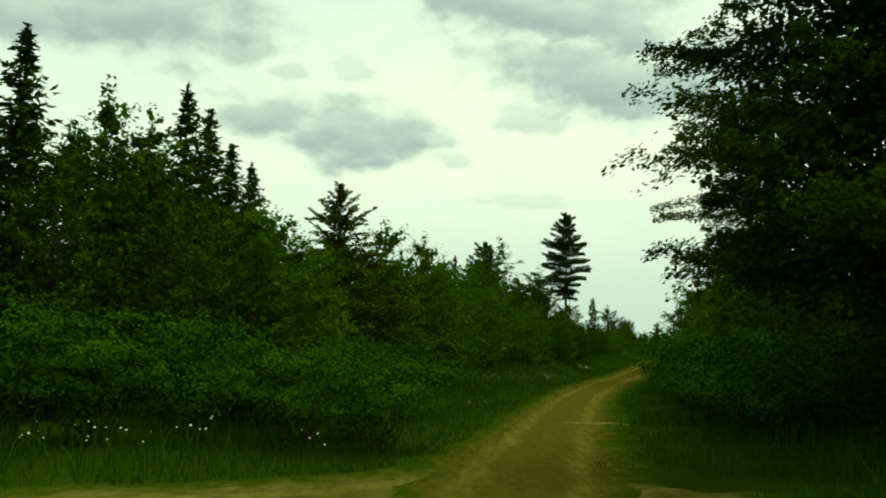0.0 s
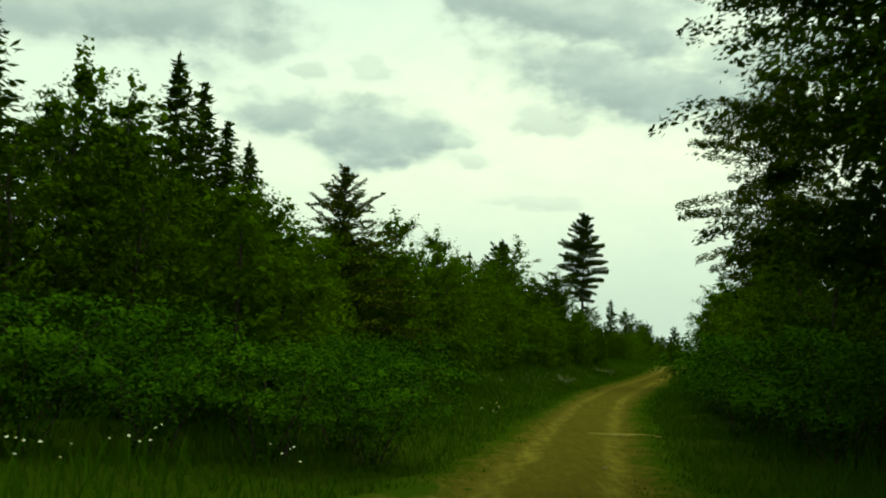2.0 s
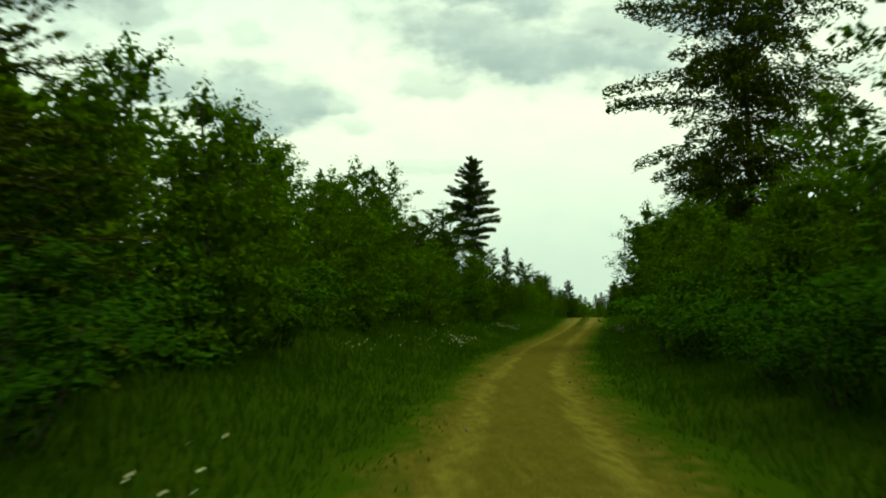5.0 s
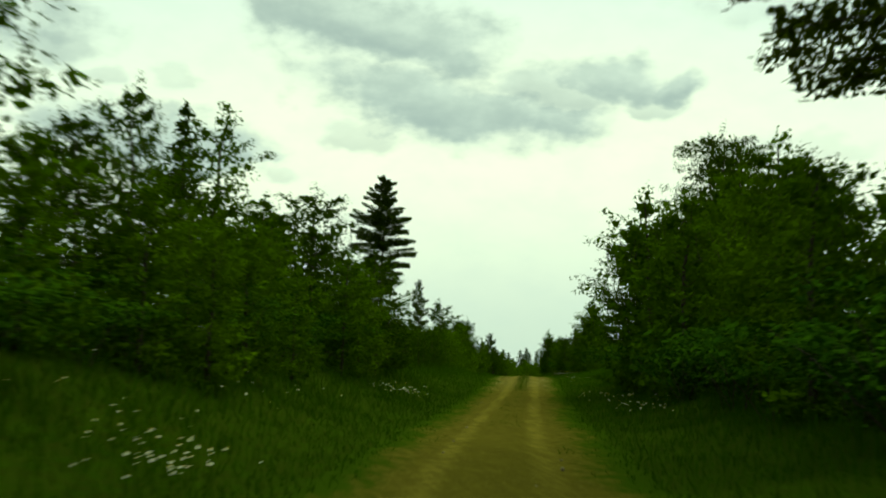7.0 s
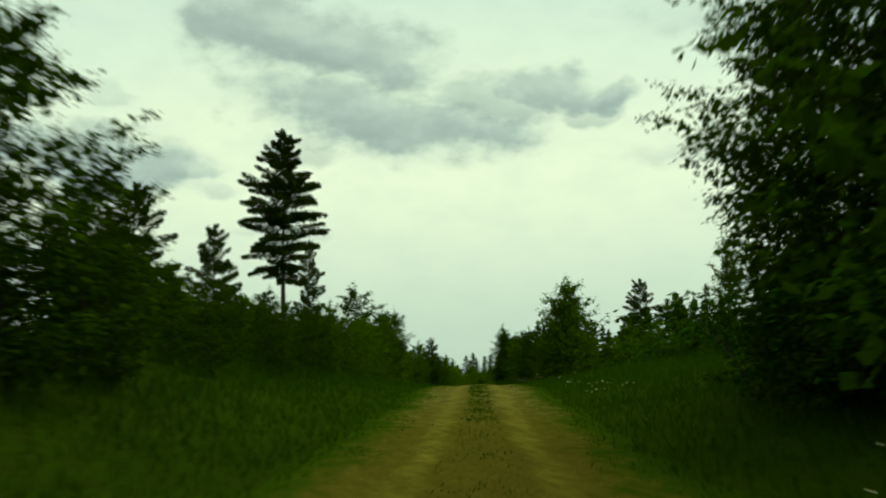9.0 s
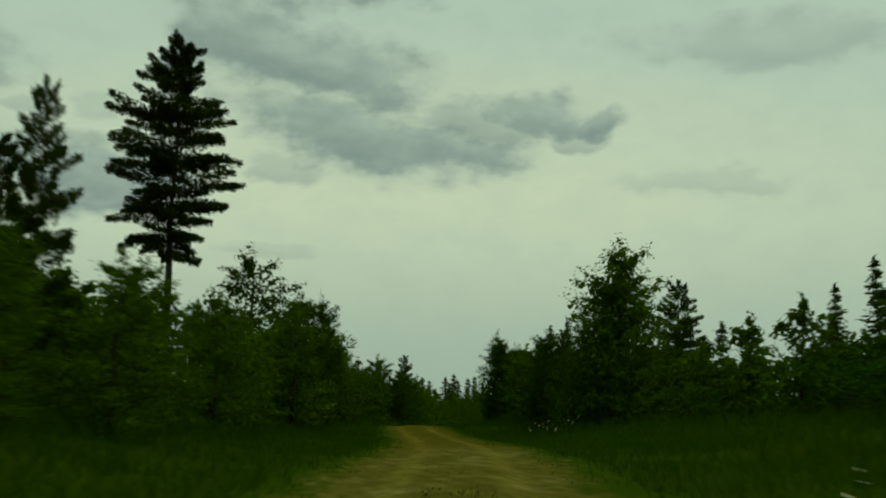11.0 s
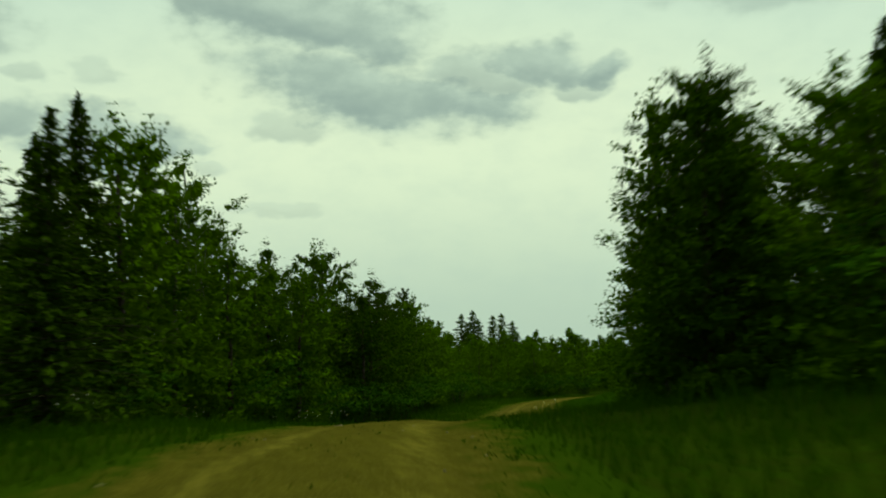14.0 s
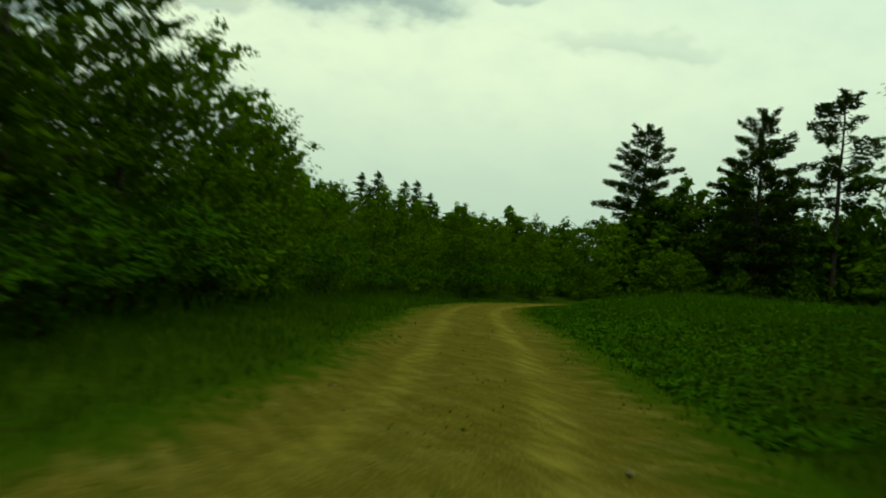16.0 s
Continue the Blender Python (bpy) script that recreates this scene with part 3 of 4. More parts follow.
def conifer(seed, name, label, H, R, whorls, per, spray, mat=NEEDLE, low=0.05, droop=0.35, power=0.9, ragged=0.15, sprays=9, lift=0.12, group="conifers"):
    """Spruce, fir, cedar or hemlock: a straight trunk and uneven spirals of branches, each set with flat needle sprays."""
    rng = np.random.default_rng(seed)
    root = plant(name, label, "tree", group)
    hs = np.linspace(0, 1, 6)
    wood = [tube(np.stack([0 * hs, 0 * hs, hs * H], 1), 0.013 * H * (1 - hs) + 0.008, 7)]
    at, al = [], []
    total = whorls * per
    lobes = rng.uniform(1 - ragged, 1 + ragged, (12, 9))
    for k in range(total):
        q = 1 - (1 - np.clip((k + rng.uniform(-2.5, 2.5)) / total, 0, 1)) ** 0.8
        z = H * (low + (0.985 - low) * q)
        th = k * 2.39996 + rng.normal(0, 0.35)
        reach = R * (1 - q) ** power + 0.02 * R
        reach *= lobes[int(q * 11.9), int((th % 6.283) / 0.7)]
        ln = reach * rng.uniform(1 - 2.0 * ragged, 1 + ragged)
        n = max(3, int(sprays * (0.35 + 0.65 * (1 - q))))
        d = np.array([np.cos(th), np.sin(th), 0])
        s = np.linspace(0.12, 1, n) ** 0.9
        fall = droop * rng.uniform(0.6, 1.4) * (1.15 - 0.9 * q)
        zz = z + ln * ((lift + 0.25 * q) * s * 1.3 - fall * s**1.6) + rng.normal(0, 0.004 * H, n)
        line = d[None, :] * (ln * s)[:, None] + np.stack([0 * s, 0 * s, zz], 1)
        if k % 2 == 0:
            wood.append(tube(np.stack([[0, 0, z], line[n // 2], line[-1]]), [0.012 + 0.002 * H * (1 - q), 0.010, 0.004], 4))
        side = np.array([-d[1], d[0], 0])
        for sgn in (-1, 0, 1):
            off = side[None, :] * (sgn * spray * (0.55 * (1.1 - 0.6 * s)))[:, None] + rng.normal(0, 0.14 * spray, (n, 3))
            at.append(line + off)
            al.append(np.repeat((d + sgn * 0.75 * side + [0, 0, -droop * 0.7])[None, :], n, 0) + rng.normal(0, 0.22, (n, 3)))
    tip = np.array([0, 0, H])
    n = 16
    at.append(tip + np.stack([rng.normal(0, 0.02, n), rng.normal(0, 0.02, n), -rng.random(n) * H * 0.06], 1))
    al.append(rng.normal(0, 0.5, (n, 3)) + [0, 0, 1.0])
    mesh_object("trunk", *merged(wood), BARK, True, root)
    v, f = leaf_cards(np.concatenate(at), spray * 1.25, spray * 0.46, rng, 0.5, np.concatenate(al))
    mesh_object("crown", v, f, mat, False, root)
    return root


def tiered(seed, name, label, H, profile, low, tiers, per, card, mat, lift=(0.0, 0.6), droop=0.1, fan=0.28, dense=40, thick=0.10, uneven=(0.5, 1.12), slim=0.32, bare=0.22, group="tall pines"):
    """Pine, hemlock or cedar: a straight trunk with boughs in loose tiers, each bough a flat plate of needle sprays, with sky between them."""
    rng = np.random.default_rng(seed)
    root = plant(name, label, "tree", group)
    hs = np.linspace(0, 1, 9)
    spine = np.stack([rng.normal(0, 0.004 * H, 9) * hs, rng.normal(0, 0.004 * H, 9) * hs, hs * H], 1)
    wood = [tube(spine, 0.012 * H * (1 - hs * 0.95) + 0.012, 8)]
    at, al = [], []
    where, reaches = zip(*profile)
    for k in range(tiers):
        level, turn = (k + 0.5) / tiers, rng.uniform(0, 6.28)
        for b in range(per):
            q = np.clip(level + rng.uniform(-0.7, 0.7) / tiers, 0, 1)
            th = turn + 6.283 * b / per + rng.normal(0, 0.3)
            ln = np.interp(q, where, reaches) * rng.uniform(*uneven)
            z = H * (low + (0.985 - low) * q)
            rise = (lift[0] + (lift[1] - lift[0]) * q**1.5) * rng.uniform(0.4, 1.5) + rng.normal(0, 0.08)
            fall = droop * rng.uniform(0.2, 1.9)
            d = np.array([np.cos(th), np.sin(th), 0.0])
            side = np.array([-d[1], d[0], 0.0])
            cut = np.linspace(0, 1, 4)
            line = d * (ln * cut)[:, None] + np.stack([0 * cut, 0 * cut, z + ln * (rise * cut - fall * cut**2)], 1)
            wood.append(tube(line, (0.010 + 0.0016 * H * (1 - q)) * (1 - 0.8 * cut) + 0.004, 4))
            n = max(12, int(dense * ln))
            s = bare + (1 - bare) * rng.random(n) ** 0.85
            # sprays gather in lobes along the bough
            lobe = 0.8 + 0.2 * np.cos(s * ln * 5.5 / (0.6 + fan) + rng.uniform(0, 6.28))
            lat = rng.uniform(-1, 1, n) * fan * ln * np.clip(1.08 - s, 0, 1) ** 0.8 * lobe + rng.normal(0, 0.05, n) * ln**0.5
            zz = z + ln * (rise * s - fall * s**2) + rng.normal(0.3, 1.0, n).clip(-1.4, 1.9) * thick * (1.2 - 0.6 * s) - 0.25 * droop * np.abs(lat)
            at.append(d * (ln * s)[:, None] + side * lat[:, None] + np.stack([0 * s, 0 * s, zz], 1))
            al.append(d * 0.8 + side * (np.sign(lat) * 0.6)[:, None] + np.array([0, 0, rise - 2 * droop]) + rng.normal(0, 0.35, (n, 3)))
    n = 40
    off = rng.normal(0, 1, (n, 3)).clip(-1.6, 1.6) * [0.06 * reaches[-2], 0.06 * reaches[-2], 0.018 * H]
    at.append(off + [0, 0, H * 0.975])
    al.append(off + [0, 0, 0.3])
    mesh_object("trunk", *merged(wood), BARK, True, root)
    v, f = leaf_cards(np.concatenate(at), card, card * slim, rng, 0.35, np.concatenate(al))
    mesh_object("crown", v, f, mat, False, root)
    return root


def shrub(seed, name, label, H, R, leaf, sprays, per, mat=SHRUB, group="roadside shrubs"):
    """A many-stemmed shrub: arching stems carry leafy shelves one above the other, with shaded hollows between them."""
    rng = np.random.default_rng(seed)
    root = plant(name, label, "shrub", group)
    wood, crown = [], Foliage(rng, leaf, 3)
    crown.upward, crown.slim = 0.7, 0.52
    shelves = 9
    for j in range(shelves):
        q = (j + 0.5) / shelves
        th = j * 2.39996 + rng.normal(0, 0.3)
        r = R * 0.86 * np.interp(q, [0, 0.3, 0.6, 0.85, 1], [0.30, 0.65, 1.0, 0.85, 0.25]) * rng.uniform(0.8, 1.1)
        out = np.array([np.cos(th), np.sin(th), 0])
        middle = out * r + [0, 0, H * (0.40 + 0.54 * q) * rng.uniform(0.92, 1.08)]
        span = R * rng.uniform(0.42, 0.58) * (0.75 + 0.3 * q)
        foot = out * R * 0.2 * rng.random()
        wood.append(limb(foot, middle, 0.022, 0.008, rng, 0.10, 4))
        for k in range(max(3, sprays // shelves)):
            ph, u = rng.uniform(0, 6.283), np.sqrt(rng.random())
            d = np.array([np.cos(ph), np.sin(ph), 0]) * 0.8 + out * 0.6
            d /= np.linalg.norm(d)
            tip = middle + np.array([np.cos(ph), np.sin(ph), 0]) * span * u + [0, 0, span * (0.26 - 0.48 * u * u) + rng.normal(0, 0.02)]
            back = tip - d * span * 0.8 - [0, 0, 0.12]
            crown.twigs(back, tip + d * span * 0.25, 5, max(4, per // 10), 0.5, 0.10, 0.25, 0.1)
        crown.clump(middle + [0, 0, 0.08 * span], span * 0.8, span * 0.16, per // 2, out)
        for k in range(26):
            crown.inside(middle * [0.6, 0.6, 0.9] * rng.uniform(0.1, 1.0) + rng.normal(0, 0.08 * R, 3), 0.065 * R)
    for k in range(4):
        a = np.array([*rng.normal(0, 0.4 * R, 2), H * rng.uniform(0.7, 0.9)])
        crown.shoot(a, a + [*rng.normal(0, 0.12, 2), H * rng.uniform(0.15, 0.3)], per // 3)
    mesh_object("woody_base", *merged(wood), BARK, True, root)
    crown.mesh("foliage", mat, root, 0.04, 1.5)
    return root


BUILT = {}
NOMINAL = {}
PLACED = []


def nominal(key, height, build):
    NOMINAL[key] = (height, build)


def put(key, x, y, h, wide=1.0, turn=None, label="", sink=0.05):
    """Stands one plant of a kind on the ground, h metres tall; wide stretches its spread."""
    height, build = NOMINAL[key]
    s = h / height
    if turn is None:
        turn = (x * 37.7 + y * 91.3) % 360
    z = float(land(np.float64(x), np.float64(y))) - sink
    m = pose(x, y, z, 0, 0, turn) @ Matrix.Diagonal((s * wide, s * wide, s, 1))
    if key in BUILT:
        ob = copy_thing(BUILT[key], m)
    else:
        ob = BUILT[key] = build()
    ob.matrix_basis = m
    if label:
        ob["label"] = label
    PLACED.append((x, y))
    return ob


for i in range(4):
    nominal(f"leafy{i}", 7.0, lambda i=i: broadleaf(20 + i, "deciduous_tree", "leafy green deciduous tree crowding the roadside bank", 7.0, 2.2, 0.13, 32, 3, 22, shoots=4 + 3 * i, twigs=5, strung=8, low=0.04, shape=0.9, clump_r=0.66, flat=0.62, rise=0.45, deep=0.34, fill=46, closed=0.82))
    nominal(f"far_leafy{i}", 7.0, lambda i=i: broadleaf(70 + i, "deciduous_tree", "leafy green deciduous tree deep in the wood", 7.0, 2.5, 0.32, 22, 2, 17, shoots=2 + i, low=0.04, clump_r=0.85, flat=0.62, core=2))
for i in range(2):
    nominal(f"deep_leafy{i}", 7.0, lambda i=i: broadleaf(80 + i, "deciduous_tree", "leafy green deciduous tree deep in the wood", 7.0, 2.5, 0.5, 11, 2, 12, low=0.05, clump_r=0.95, core=2))
# near_leafy and dark_leafy: ordinary leafy trees with shade painted into their leaves.
nominal("near_leafy", 7.0, lambda: broadleaf(24, "deciduous_tree", "leafy green deciduous tree crowding the roadside bank", 7.0, 2.2, 0.082, 60, 4, 26, LEAF_SHADED, shoots=9, twigs=9, strung=13, low=0.04, shape=0.9, clump_r=0.52, flat=0.55, rise=0.4, core=6, heart=1.5, deep=0.3, fill=70, closed=0.8))
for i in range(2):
    nominal(f"dark_leafy{i}", 7.0, lambda i=i: broadleaf(27 + i, "deciduous_tree", "dense deciduous tree at the edge of the wood, shade put into its leaf colour", 7.0, 2.3, 0.09, 40, 3, 22, LEAF_SHADED, shoots=8, twigs=8, strung=11, low=0.04, shape=0.9, clump_r=0.58, flat=0.5, rise=0.4, deep=0.32, fill=66, closed=0.94))
nominal("aspen", 8.0, lambda: broadleaf(31, "aspen_tree", "slender aspen with an open airy leafy top", 8.0, 1.5, 0.12, 36, 2, 24, shoots=22, twigs=4, strung=8, low=0.08, clump_r=0.58, rise=0.8, bark=BARK_PALE))
nominal("birch", 8.0, lambda: broadleaf(32, "birch_tree", "young birch with sparse pale green leaf clumps", 8.0, 1.8, 0.13, 20, 2, 20, shoots=4, twigs=7, strung=9, low=0.35, clump_r=0.5, rise=0.6, flat=0.34, bark=BARK_PALE))
nominal("willow", 6.0, lambda: broadleaf(33, "willow_tree", "bushy willow with upright whippy leafy shoots", 6.0, 2.0, 0.125, 34, 2, 26, shoots=46, twigs=5, strung=8, low=0.04, rise=0.7, clump_r=0.66, flat=0.62))
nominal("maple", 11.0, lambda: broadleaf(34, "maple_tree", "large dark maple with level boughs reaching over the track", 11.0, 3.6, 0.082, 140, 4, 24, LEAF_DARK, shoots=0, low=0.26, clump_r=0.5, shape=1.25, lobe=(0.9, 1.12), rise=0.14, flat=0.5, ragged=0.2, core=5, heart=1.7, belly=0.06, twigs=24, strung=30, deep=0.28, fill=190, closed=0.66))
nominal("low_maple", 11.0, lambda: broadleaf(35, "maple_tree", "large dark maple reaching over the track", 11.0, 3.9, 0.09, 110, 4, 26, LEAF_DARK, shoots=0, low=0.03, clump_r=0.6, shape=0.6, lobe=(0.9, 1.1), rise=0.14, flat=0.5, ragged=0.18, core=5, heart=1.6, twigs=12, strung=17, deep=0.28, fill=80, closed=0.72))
for i in range(2):
    nominal(f"spruce{i}", 9.0, lambda i=i: conifer(41 + i, "spruce_tree", "dark pointed spruce standing in the roadside wood", 9.0, 2.7, 32, 9, 0.23, sprays=10, power=1.0, ragged=0.22))
nominal("cedar", 7.5, lambda: tiered(45, "cedar_tree", "ragged brownish-green cedar with upswept plume branches", 7.5, [(0, 2.9), (0.3, 2.5), (0.6, 1.6), (0.85, 0.75), (1, 0.1)], 0.05, 30, 8, 0.15, CEDAR, (0.45, 1.2), 0.4, 0.2, 62, 0.05, (0.45, 1.1), slim=0.42, bare=0.1, group="conifers"))
nominal("hemlock", 18.6, lambda: tiered(46, "hemlock_tree", "tall hemlock with wide drooping dark branches", 18.6, [(0, 3.2), (0.16, 4.7), (0.33, 5.7), (0.45, 6.3), (0.61, 5.8), (0.75, 5.2), (0.86, 4.3), (0.94, 2.5), (1, 0.5)], 0.24, 18, 8, 0.24, CEDAR, (0.14, 0.5), 0.28, 0.34, 88, 0.24, (0.40, 1.12), slim=0.46, bare=0.1, group="conifers"))
nominal("pine", 27.2, lambda: tiered(51, "pine_tree", "tall white pine with level tiered boughs", 27.2, [(0, 2.2), (0.12, 3.6), (0.3, 4.3), (0.55, 4.4), (0.7, 3.3), (0.85, 2.1), (0.95, 1.1), (1, 0.2)], 0.42, 14, 10, 0.36, PINE, (0.06, 0.85), 0.12, 0.38, 130, 0.19, (0.5, 1.18), slim=0.28, bare=0.12))
nominal("pine_b", 14.0, lambda: tiered(52, "pine_tree", "broad pine with long level boughs", 14.0, [(0, 3.0), (0.2, 3.5), (0.5, 2.9), (0.75, 1.9), (0.92, 1.0), (1, 0.25)], 0.12, 14, 7, 0.30, PINE, (0.05, 0.95), 0.10, 0.36, 110, 0.18))
nominal("slim_pine", 14.0, lambda: tiered(57, "pine_tree", "slender pine with a bare lower trunk and short boughs", 14.0, [(0, 1.0), (0.2, 2.2), (0.5, 2.3), (0.75, 1.7), (0.92, 1.0), (1, 0.3)], 0.48, 8, 5, 0.40, PINE, (0.05, 0.8), 0.10, 0.28, 56, 0.20))
nominal("fir", 8.0, lambda: conifer(53, "fir_tree", "small dark fir above the roadside growth", 8.0, 1.9, 20, 7, 0.29, sprays=6, power=1.0, ragged=0.2))
nominal("far_fir", 8.0, lambda: conifer(54, "fir_tree", "dark fir standing deep in the wood", 8.0, 2.0, 12, 6, 0.46, sprays=4, power=1.0, ragged=0.2))
for i in range(3):
    nominal(f"alder{i}", 2.4, lambda i=i: shrub(61 + i, "alder_shrub", "dense bright green alder shrub beside the track", 2.4, 1.9, 0.14, 65, 46))
    nominal(f"near_alder{i}", 2.4, lambda i=i: shrub(64 + i, "alder_shrub", "dense bright green alder shrub beside the track", 2.4, 1.9, 0.105, 96, 70))


# Left side of the junction and the first wood
def row(key, *spots):
    for x, y, h, *w in spots:
        put(key, x, y, h, *w)


row("near_alder0", (-1.6, 17.6, 1.7), (-6.2, 15.6, 2.2), (-10.4, 14.4, 2.5))
row("near_alder1", (-3.1, 17.0, 1.9), (-7.6, 15.0, 2.4), (-12.3, 14.6, 2.6))
row("near_alder2", (-4.6, 16.4, 2.0), (-9.0, 15.8, 2.4), (-5.4, 18.6, 2.2), (-2.4, 19.6, 1.9))
row("spruce0", (-10.5, 21.5, 9.2), (-9.3, 30.2, 10.1), (-7.8, 33.2, 7.9), (-13.0, 24.0, 9.0))
row("spruce1", (-9.0, 31.9, 9.7), (-8.4, 32.6, 8.6), (-12.0, 20.0, 9.6))
row("aspen", (-10.0, 25.2, 8.6), (-8.9, 25.5, 8.0), (-9.6, 27.0, 7.6))
row("dark_leafy0", (-7.2, 22.0, 5.2), (-8.6, 27.4, 6.6), (1.2, 88.4, 8.0, 1.2), (22.6, 155.2, 8.6), (35.3, 194.1, 7.2), (8.0, 17.4, 5.0), (7.6, 24.0, 5.0))
row("dark_leafy1", (-5.8, 24.2, 5.0), (-9.0, 20.5, 5.6), (4.4, 86.6, 5.9, 1.1), (3.0, 82.6, 5.8, 1.1), (37.0, 192.6, 5.4), (33.2, 190.4, 6.8), (9.4, 20.0, 5.6), (7.6, 11.6, 4.6))
row("leafy0", (-4.6, 27.0, 4.6), (-3.5, 41.2, 6.4), (-2.4, 47.5, 6.3))
row("leafy1", (-6.6, 29.6, 6.0), (-3.0, 36.0, 5.0), (-1.2, 48.6, 5.6))
row("leafy2", (-5.0, 31.0, 5.0), (-1.6, 42.0, 5.0), (0.4, 54.0, 5.2))
row("cedar", (-4.7, 33.9, 7.4, 1.15))
row("dark_leafy0", (-11.0, 23.0, 7.6), (-8.2, 24.4, 6.6), (-12.0, 28.0, 8.2))
row("dark_leafy1", (-9.8, 28.4, 7.6), (-7.2, 30.6, 6.6), (-11.5, 33.0, 8.4), (-13.5, 21.0, 8.0))
row("birch", (2.8, 87.9, 10.2), (30.6, 185.4, 8.6))
row("leafy3", (0.9, 60.4, 6.6, 1.1), (0.0, 57.2, 5.7, 1.0))
row("aspen", (38.3, 122.2, 6.7), (40.5, 172.8, 6.6), (29.6, 181.6, 8.4))
row("fir", (1.5, 85.0, 9.7), (-1.0, 66.0, 6.6))
row("pine", (17.8, 175.0, 27.2))
row("hemlock", (18.6, 62.6, 18.6))
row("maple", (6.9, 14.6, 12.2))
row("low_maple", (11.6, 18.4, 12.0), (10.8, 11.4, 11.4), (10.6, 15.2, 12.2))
row("spruce0", (11.0, 22.5, 10.0))

row("dark_leafy0", (9.8, 32.4, 6.4, 1.15), (38.6, 198.0, 6.0), (12.2, 31.6, 6.6, 1.1))
row("dark_leafy1", (3.6, 93.0, 6.0, 1.25), (5.2, 95.5, 6.0, 1.1), (44.5, 174.0, 6.0, 1.1), (2.0, 71.0, 6.4, 0.72), (1.6, 67.2, 4.7), (0.4, 70.6, 5.3), (6.6, 93.4, 8.0, 1.25), (6.7, 90.6, 6.0), (4.6, 91.6, 7.2, 1.15), (37.6, 194.5, 6.3), (40.0, 201.6, 5.8), (10.4, 28.6, 5.6))
row("leafy3", (11.4, 51.6, 4.6), (18.1, 69.8, 6.6), (12.6, 43.0, 6.2))
row("low_maple", (25.8, 88.8, 11.4, 0.8), (28.3, 93.2, 12.0, 0.74))
row("near_leafy", (26.3, 157.5, 6.8, 0.75), (25.2, 158.2, 6.9, 0.9), (36.9, 153.4, 4.8, 1.0), (39.8, 154.4, 5.1, 1.1), (39.1, 150.4, 6.4, 1.05), (33.0, 103.0, 8.4, 1.0), (26.8, 98.0, 8.8, 0.7), (43.5, 177.2, 6.1, 1.15), (39.0, 168.4, 5.5, 0.86), (40.4, 170.0, 5.1, 0.9), (42.6, 173.8, 5.5, 0.95))
row("willow", (24.0, 84.3, 8.6), (20.4, 84.6, 8.2), (20.6, 78.6, 6.4))
row("leafy0", (5.0, 79.0, 4.6), (38.2, 146.0, 8.0), (43.4, 160.0, 5.2), (29.4, 177.6, 7.2), (30.9, 187.2, 7.2), (28.4, 181.2, 6.2), (29.8, 186.4, 6.2),  (45.8, 184.8, 6.4), (48.9, 191.0, 6.6), (44.6, 181.4, 5.8))
row("leafy2", (39.9, 158.2, 4.0), (39.6, 168.6, 5.2), (24.4, 150.0, 6.0), (24.6, 163.5, 6.6), (41.6, 206.0, 6.2))
row("willow", (38.4, 147.3, 7.9), (56.0, 199.0, 6.4))
row("aspen", (51.5, 190.4, 8.0), (35.0, 191.6, 6.8), (30.4, 179.8, 6.4))
row("leafy3", (43.6, 211.0, 5.4), (33.0, 187.0, 5.6))
row("spruce0", (45.4, 172.1, 7.1), (28.6, 175.8, 7.0), (26.6, 182.1, 8.2), (27.5, 172.3, 5.4))
row("spruce1", (42.9, 168.7, 6.3), (26.4, 169.5, 5.4), (28.9, 170.8, 5.3))
row("pine_b", (55.0, 280.0, 12.0), (2.7, 178.0, 22.0, 1.2), (11.3, 154.0, 13.0), (66.0, 195.0, 15.0), (41.6, 163.2, 5.3), (17.0, 131.0, 8.0, 0.6))
row("pine_b", (85.0, 262.0, 16.0, 1.35), (88.6, 250.0, 16.4, 1.35))
row("slim_pine", (96.5, 250.0, 19.0, 1.25))
row("far_leafy1", (90.6, 256.0, 12.0), (93.4, 252.0, 11.6), (86.8, 258.0, 11.0), (102.0, 249.0, 11.6))
row("far_leafy3", (99.0, 250.0, 10.6), (95.0, 256.0, 11.0), (106.0, 247.0, 12.0), (83.6, 260.0, 9.0))
row("fir", (47.7, 142.4, 7.2), (44.0, 140.0, 5.4))
row("fir", (58.4, 262.0, 8.6, 1.5), (60.8, 266.0, 9.2, 1.4), (63.0, 265.0, 8.5, 1.5), (65.0, 268.0, 8.7, 1.4), (57.0, 268.0, 7.8, 1.5), (67.0, 270.0, 7.8, 1.6), (62.0, 268.0, 8.0, 1.6), (59.6, 264.0, 7.6, 1.6))

# The woods on either side: a leafy front along the bank, taller growth behind it.
wood_rng = np.random.default_rng(77)
WOOD_KINDS = ["leafy0", "leafy1", "leafy2", "leafy3", "leafy1", "willow", "leafy3", "leafy0", "fir", "spruce1", "cedar"]


DEEP = {"leafy0": "far_leafy0", "leafy1": "far_leafy1", "leafy2": "far_leafy2", "leafy3": "far_leafy3", "willow": "far_leafy3", "fir": "far_fir", "spruce1": "far_fir", "cedar": "far_fir"}


DEEP_TREES = []


def far_tree(key, x, y, h, wide, turn):
    """A tree that joins the mass of the far woods."""
    s = h / NOMINAL[key][0]
    z = float(land(np.float64(x), np.float64(y))) - 0.05
    DEEP_TREES.append((key, pose(x, y, z, 0, 0, turn) @ Matrix.Diagonal((s * wide, s * wide, s, 1))))
    PLACED.append((x, y))


